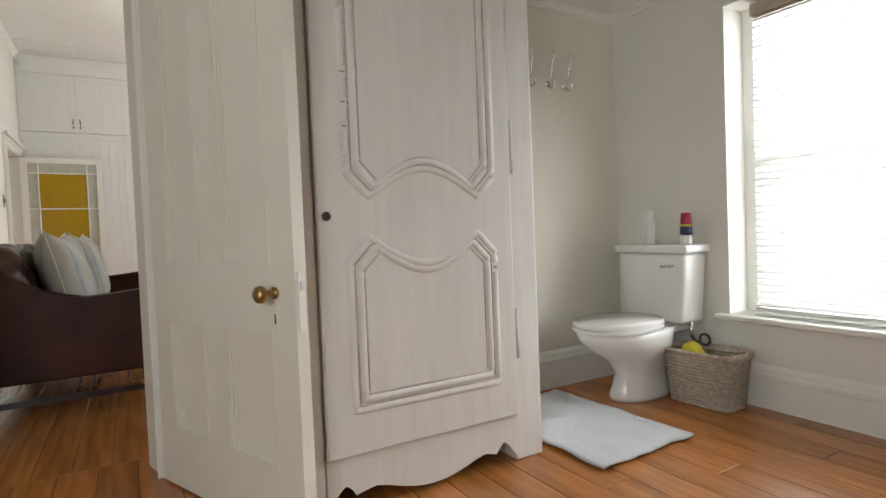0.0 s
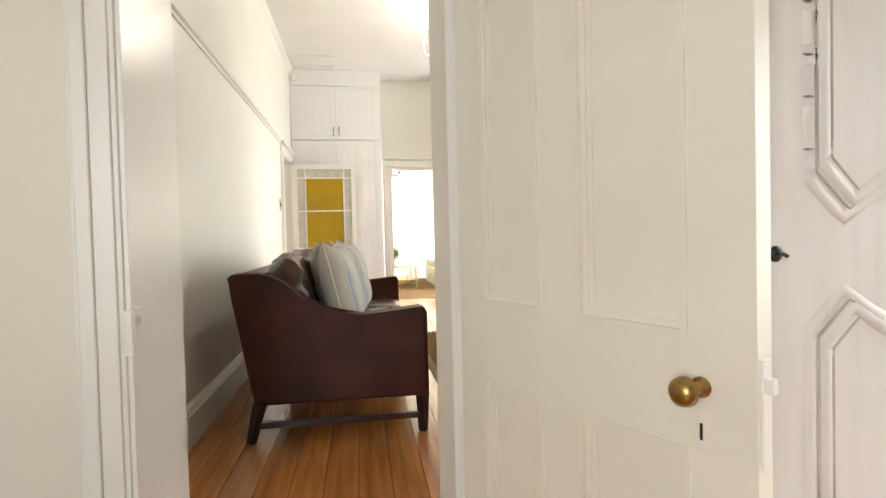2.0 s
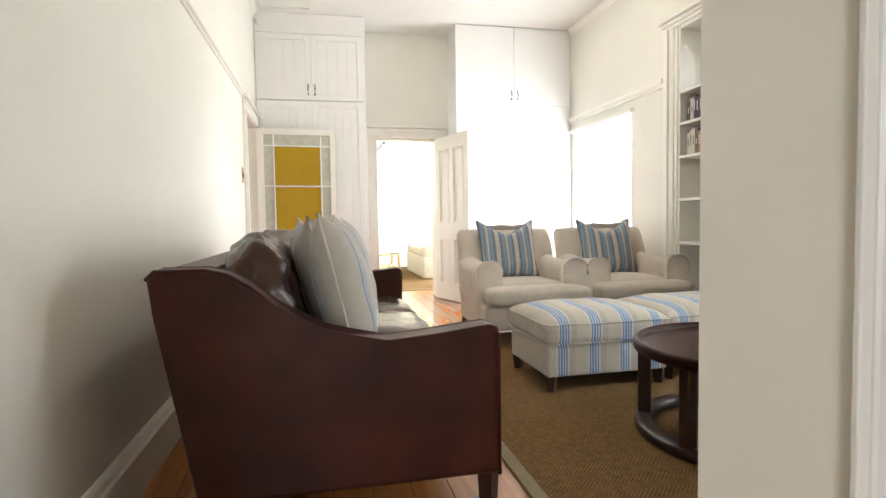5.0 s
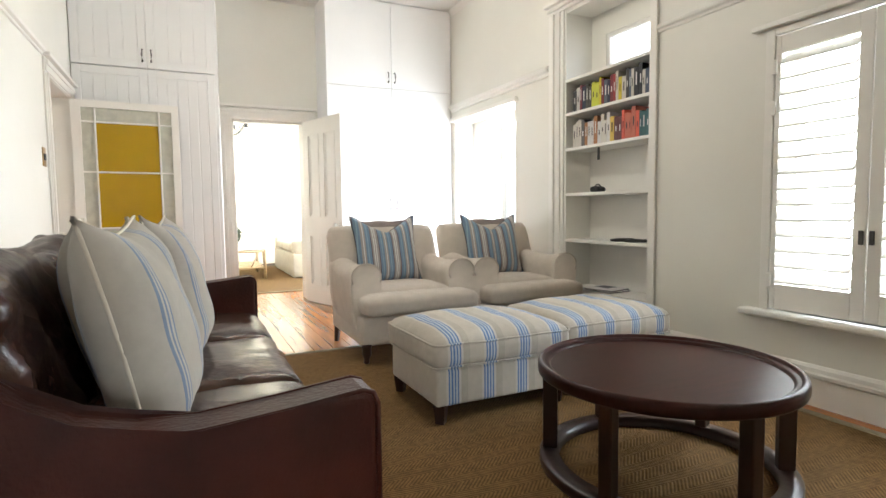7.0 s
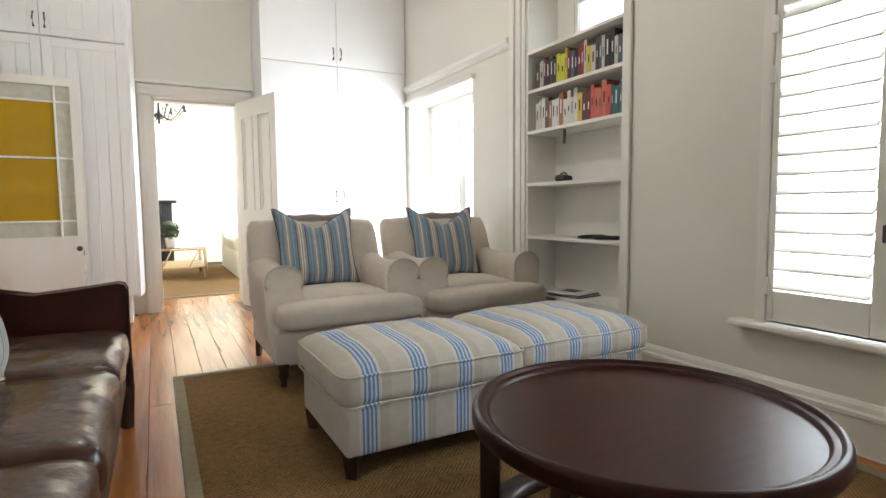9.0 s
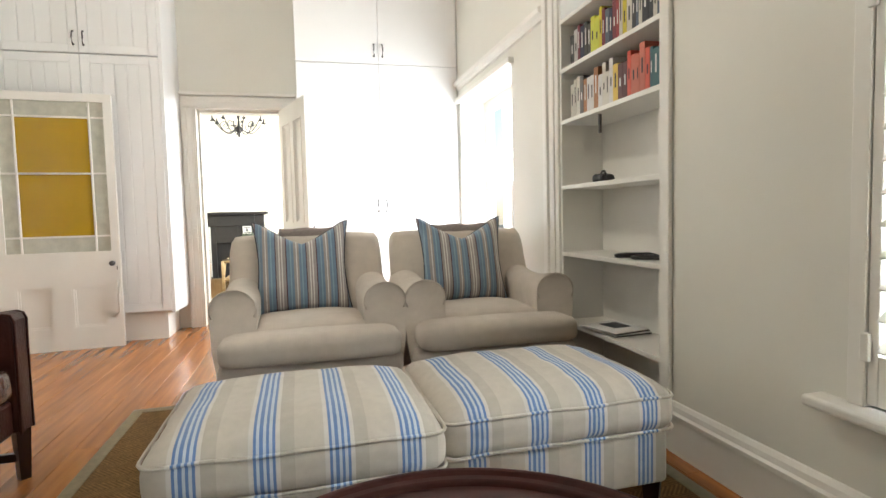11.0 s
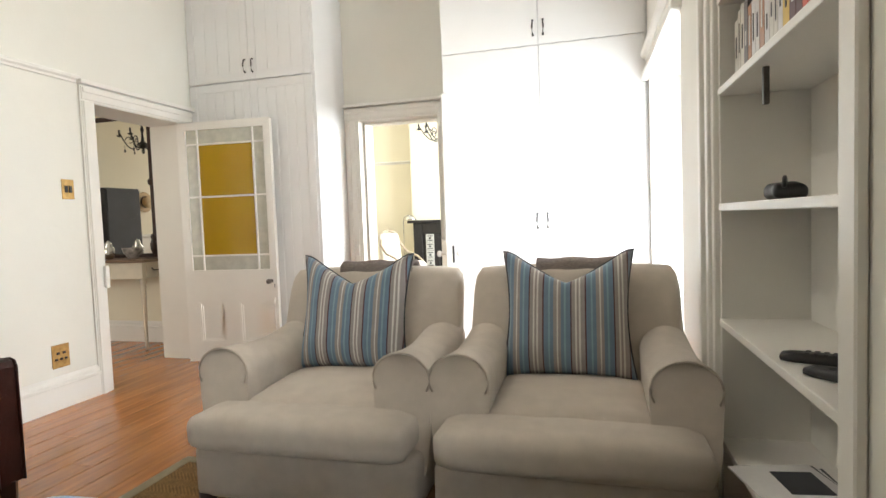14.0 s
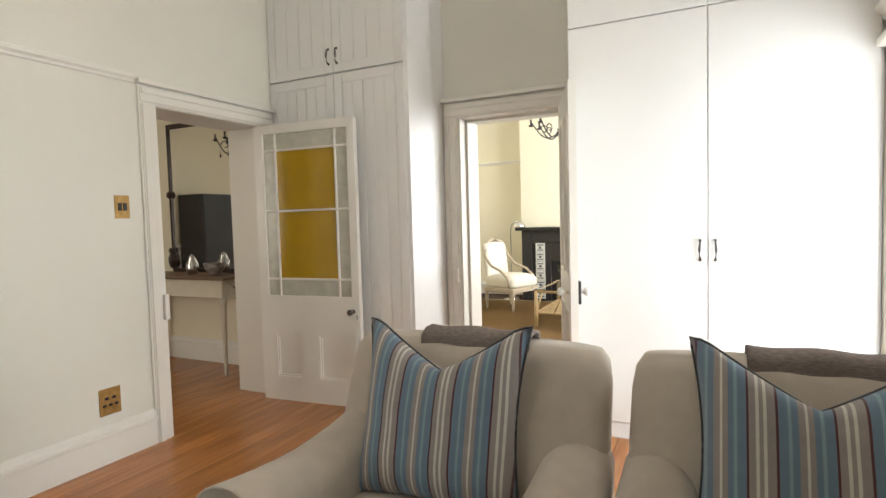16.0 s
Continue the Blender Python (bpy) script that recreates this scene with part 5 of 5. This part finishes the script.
for x in (-2.85, -1.71):
    for y in (9.12, 9.39):
        lathe("leg", [(0.012, 0.002), (0.015, 0.05), (0.026, 0.60), (0.034, 0.62), (0.024, 0.635), (0.03, 0.65), (0.03, 0.70)], PINE, 14, CT, pose(x, y, 0))
MR = tagged(empty("mirror"), "tall mirror in a dark carved wooden frame on the console", "mirror")
boxes("frame", [(-2.70, -2.655, 9.395, 9.44, 0.891, 2.35), (-1.815, -1.77, 9.395, 9.44, 0.891, 2.35), (-2.655, -1.815, 9.395, 9.44, 2.30, 2.35), (-2.655, -1.815, 9.395, 9.44, 0.891, 0.93)], DARK, 0.008, MR)
for x in (-2.678, -1.792):
    lathe("turning", [(0.012, 0), (0.028, 0.05), (0.03, 0.10), (0.014, 0.14), (0.024, 0.17), (0.012, 0.2)], DARK, 14, MR, pose(x, 9.372, 0.93))
    lathe("turning", [(0.012, 0), (0.026, 0.02), (0.026, 0.05), (0.012, 0.07)], DARK, 14, MR, pose(x, 9.385, 1.62))
box("glass", -2.655, -1.815, 9.405, 9.412, 0.93, 2.30, MIRROR, 0, MR)
q = tagged(empty("vase", pose(-2.20, 9.22, 0.891)), "silver lidded jar on the console", "jar")
lathe("body", [(0.04, 0), (0.055, 0.04), (0.055, 0.10), (0.03, 0.14), (0.035, 0.15), (0.012, 0.18), (0, 0.19)], CHROME, 20, q)
q = tagged(empty("bowl", pose(-1.88, 9.20, 0.891)), "patterned pottery bowl on the console", "bowl")
lathe("body", [(0.04, 0), (0.045, 0.01), (0.085, 0.06), (0.10, 0.11), (0.094, 0.11), (0.08, 0.065), (0.0, 0.02)], mat("glazed_pottery", (0.25, 0.22, 0.20), 0.3, 0.6, 25), 24, q)
q = tagged(empty("cupboard", pose(-3.85, 7.95, 0)), "dark slate-grey cupboard against the panelled wall", "cupboard")
box("body", -0.22, 0.22, -0.28, 0.28, 0.0, 1.75, GREYP, 0.006, q)
box("door", 0.222, 0.24, -0.27, 0.27, 0.05, 1.73, GREYP, 0.004, q)
q = tagged(empty("coat_hook", pose(-4.095, 7.35, 1.62)), "black iron wall hook on a white board", "coat hook")
box("board", 0, 0.015, -0.05, 0.05, -0.08, 0.05, TRIM, 0.003, q)
tube("hook", [(0.015, 0, -0.02), (0.06, 0, -0.05), (0.08, 0, -0.01)], 0.007, IRON, 8, False, q)
tube("hook", [(0.015, 0, 0.0), (0.05, 0, 0.04), (0.04, 0, 0.08)], 0.007, IRON, 8, False, q)


q = tagged(empty("straw_hat", pose(-4.085, 7.10, 1.60, 0, 90, 0)), "straw boater hat with a dark band hanging on the wall", "hat")
lathe("brim", [(0.08, 0.004), (0.15, 0.0), (0.155, 0.004), (0.15, 0.008), (0.08, 0.012), (0.08, 0.004)], RATTAN, 32, q)
lathe("crown", [(0.086, 0.006), (0.084, 0.075), (0.078, 0.085), (0, 0.088)], RATTAN, 32, q)
lathe("band", [(0.0868, 0.013), (0.0868, 0.04)], PLAST, 32, q)


def chandelier(x, y, z, material, r, n, drops, label):
    root = tagged(empty("chandelier", pose(x, y, z)), label, "chandelier")
    lathe("stem", [(0, -0.06), (0.012, -0.05), (0.02, -0.03), (0.014, 0.0), (0.05, 0.04), (0.06, 0.07), (0.02, 0.11), (0.012, 0.2), (0.022, 0.26), (0.01, 0.3), (0.01, 0.45), (0, 0.46)], material, 16, root)
    for k in range(n):
        a = 2 * math.pi * k / n + 0.3
        pts = []
        for j in range(15):
            f = j / 14
            rr = 0.05 + (r - 0.05) * f
            zz = 0.06 - 0.07 * math.sin(f * math.pi * 1.15) + 0.12 * f * f
            pts.append((rr * math.cos(a), rr * math.sin(a), zz))
        tube("arm", pts, 0.008, material, 6, False, root)
        cc = []
        for j in range(14):
            f = j / 13 * 1.6 * math.pi
            q = 0.055 * (1 - 0.5 * j / 13)
            cc.append(((r * 0.55 + q * math.cos(f)) * math.cos(a), (r * 0.55 + q * math.cos(f)) * math.sin(a), 0.11 + q * math.sin(f)))
        tube("scroll", cc, 0.006, material, 6, False, root)
        lathe("cup", [(0.008, 0), (0.03, 0.01), (0.032, 0.02), (0.011, 0.022), (0.011, 0.09), (0, 0.091)], material, 12, root, pose(r * math.cos(a), r * math.sin(a), 0.15))
        if drops:
            lathe("drop", [(0, -0.05), (0.012, -0.03), (0.008, -0.01), (0.002, 0.0), (0.002, 0.05)], material, 8, root, pose(r * 0.8 * math.cos(a), r * 0.8 * math.sin(a), 0.0))
    tube("chain", [(0, 0, 0.45), (0, 0, CZ - z)], 0.006, material, 6, False, root)


chandelier(-3.10, 8.10, 2.22, IRON, 0.26, 6, True, "black iron chandelier with dark drops")


# ---- front room, through the far doorway ----
chandelier(0.55, 12.3, 2.28, IRON, 0.36, 8, False, "wrought iron chandelier with curled arms")
FP = tagged(empty("fireplace"), "black cast-iron fireplace with patterned tile strips", "fireplace")
boxes("surround", [(-0.58, -0.42, 14.18, 14.30, 0, 1.12), (0.55, 0.71, 14.18, 14.30, 0, 1.12), (-0.42, 0.55, 14.18, 14.30, 0.92, 1.12)], IRON, 0.01, FP)
box("mantel", -0.66, 0.79, 14.08, 14.30, 1.12, 1.17, IRON, 0.012, FP)
boxes("insert", [(-0.42, -0.36, 14.22, 14.29, 0, 0.92), (0.49, 0.55, 14.22, 14.29, 0, 0.92), (-0.20, -0.12, 14.22, 14.29, 0, 0.92), (0.25, 0.33, 14.22, 14.29, 0, 0.92), (-0.12, 0.25, 14.22, 14.29, 0.62, 0.92), (-0.42, 0.55, 14.285, 14.298, 0, 0.92)], IRON, 0.004, FP)
for x in (-0.28, 0.41):
    for k in range(6):
        t = box("tile", x - 0.075, x + 0.075, 14.20, 14.22, 0.02 + 0.15 * k, 0.165 + 0.15 * k, TILEM, 0.003, FP)
        boxes("tile_motif", [(x - 0.05, x + 0.05, 14.197, 14.2, 0.045 + 0.15 * k, 0.06 + 0.15 * k), (x - 0.05, x + 0.05, 14.197, 14.2, 0.125 + 0.15 * k, 0.14 + 0.15 * k), (x - 0.02, x + 0.02, 14.197, 14.2, 0.075 + 0.15 * k, 0.11 + 0.15 * k)], GREYP, 0, t)
tube("grate", [(-0.10, 14.2, 0.25), (0.065, 14.14, 0.22), (0.23, 14.2, 0.25)], 0.012, IRON, 6, False, FP)
BG = tagged(empty("side_chair", pose(-0.45, 13.25, 0, 0, 0, 68)), "french-style armchair in cream fabric with a pale carved frame", "armchair")
soft_box("seat", 0.56, 0.54, 0.15, 0.05, CREAMF, 0.05, 0, 0, BG, pose(0, 0, 0.33), 10)
box("rail", -0.29, 0.29, -0.28, 0.28, 0.27, 0.335, PALEW, 0.01, BG)
for x in (-0.26, 0.26):
    for y in (-0.25, 0.25):
        lathe("leg", [(0.012, 0.011), (0.018, 0.05), (0.026, 0.22), (0.03, 0.28)], PALEW, 12, BG, pose(x, y, 0))
    tube("arm", [(x, -0.20, 0.33), (x * 1.08, -0.18, 0.48), (x * 1.08, -0.05, 0.58), (x, 0.15, 0.64), (x * 0.95, 0.28, 0.78), (x * 0.6, 0.33, 0.98), (0, 0.35, 1.02)], 0.02, PALEW, 8, False, BG)
soft_box("backrest", 0.46, 0.10, 0.50, 0.045, CREAMF, 0.02, 0, 0, BG, pose(0, 0.27, 0.46, -8, 0, 0), 10)
FLP = tagged(empty("floor_lamp", pose(-0.72, 14.05, 0)), "slim chrome reading lamp with a dome head", "floor lamp")
lathe("base", [(0.12, 0.011), (0.12, 0.025), (0.02, 0.035), (0, 0.036)], CHROME, 24, FLP)
tube("stem", [(0, 0, 0.03), (0, 0, 1.15), (0.03, -0.02, 1.24), (0.12, -0.04, 1.27)], 0.009, CHROME, 8, False, FLP)
lathe("shade", [(0.10, 0), (0.095, 0.03), (0.06, 0.075), (0.0, 0.09)], CHROME, 24, FLP, pose(0.16, -0.04, 1.18))
RT = tagged(empty("coffee_table"), "rattan coffee table with a glass top and lower shelf", "coffee table")
x0, x1, y0, y1 = 0.28, 1.06, 12.02, 13.1
for x in (x0, x1):
    for y in (y0, y1):
        tube("leg", [(x, y, 0.01), (x, y, 0.45)], 0.022, RATTAN, 8, False, RT)
    tube("brace", [(x, y0 + 0.05, 0.2), (x, y0 + 0.3, 0.43)], 0.012, RATTAN, 6, False, RT)
for z in (0.18, 0.44):
    tube("rail", [(x0, y0, z), (x1, y0, z), (x1, y1, z), (x0, y1, z)], 0.016, RATTAN, 8, True, RT)
boxes("slats", [(x0, x1, y0 + 0.03 + 0.05 * k, y0 + 0.055 + 0.05 * k, 0.175, 0.19) for k in range(21)], RATTAN, 0.003, RT)
for x in (0.5, 0.85):
    tube("brace", [(x, y0, 0.19), (x + 0.12, y0, 0.43)], 0.010, RATTAN, 6, False, RT)
box("glass_top", x0 - 0.02, x1 + 0.02, y0 - 0.02, y1 + 0.02, 0.457, 0.467, CLEAR, 0.002, RT)
PT = tagged(empty("potted_plant", pose(0.62, 12.30, 0.467)), "round clipped plant in a small white pot", "plant")
lathe("pot", [(0.055, 0), (0.075, 0.13), (0.08, 0.135), (0.07, 0.14), (0.06, 0.12), (0, 0.12)], CERAM, 20, PT)
bm = bmesh.new()
for k in range(900):
    d = Vector((random.gauss(0, 1), random.gauss(0, 1), random.gauss(0, 1))).normalized()
    p = d * random.uniform(0.07, 0.14) + Vector((0, 0, 0.24))
    a = d.orthogonal().normalized() * 0.016
    b = d.cross(a).normalized() * 0.010 + d * 0.008
    bm.faces.new([bm.verts.new(p + a), bm.verts.new(p + b), bm.verts.new(p - a), bm.verts.new(p - b)])
mesh_ob("leaves", bm, LEAF, False, PT)
FS = tagged(empty("sofa"), "white slip-covered sofa in the front room", "sofa")
box("base", 1.45, 2.35, 11.75, 13.75, 0.012, 0.40, CREAMF, 0.03, FS, 3, True)
box("backrest", 2.10, 2.40, 11.75, 13.75, 0.35, 0.85, CREAMF, 0.06, FS, 3, True)
for y in (11.75, 13.52):
    box("arm", 1.46, 2.38, y, y + 0.23, 0.35, 0.62, CREAMF, 0.06, FS, 3, True)
for k in range(2):
    soft_box("seat_cushion", 0.70, 0.76, 0.16, 0.05, CREAMF, 0.03, 0, 0.004, FS, pose(1.80, 12.37 + 0.77 * k, 0.395), 10)

# ---- floorboards ----
plank_rows(XL + 0.002, XR, ((3.10, 9.84),), 0.145, FLOOR)
plank_rows(-0.70, XR, ((-0.4, 3.10),), 0.145, FLOOR)
plank_rows(-4.1, XL, ((7.0, 9.46),), 0.145, FLOOR)
plank_rows(-0.4, 2.4, ((9.84, 11.0),), 0.145, FLOOR)
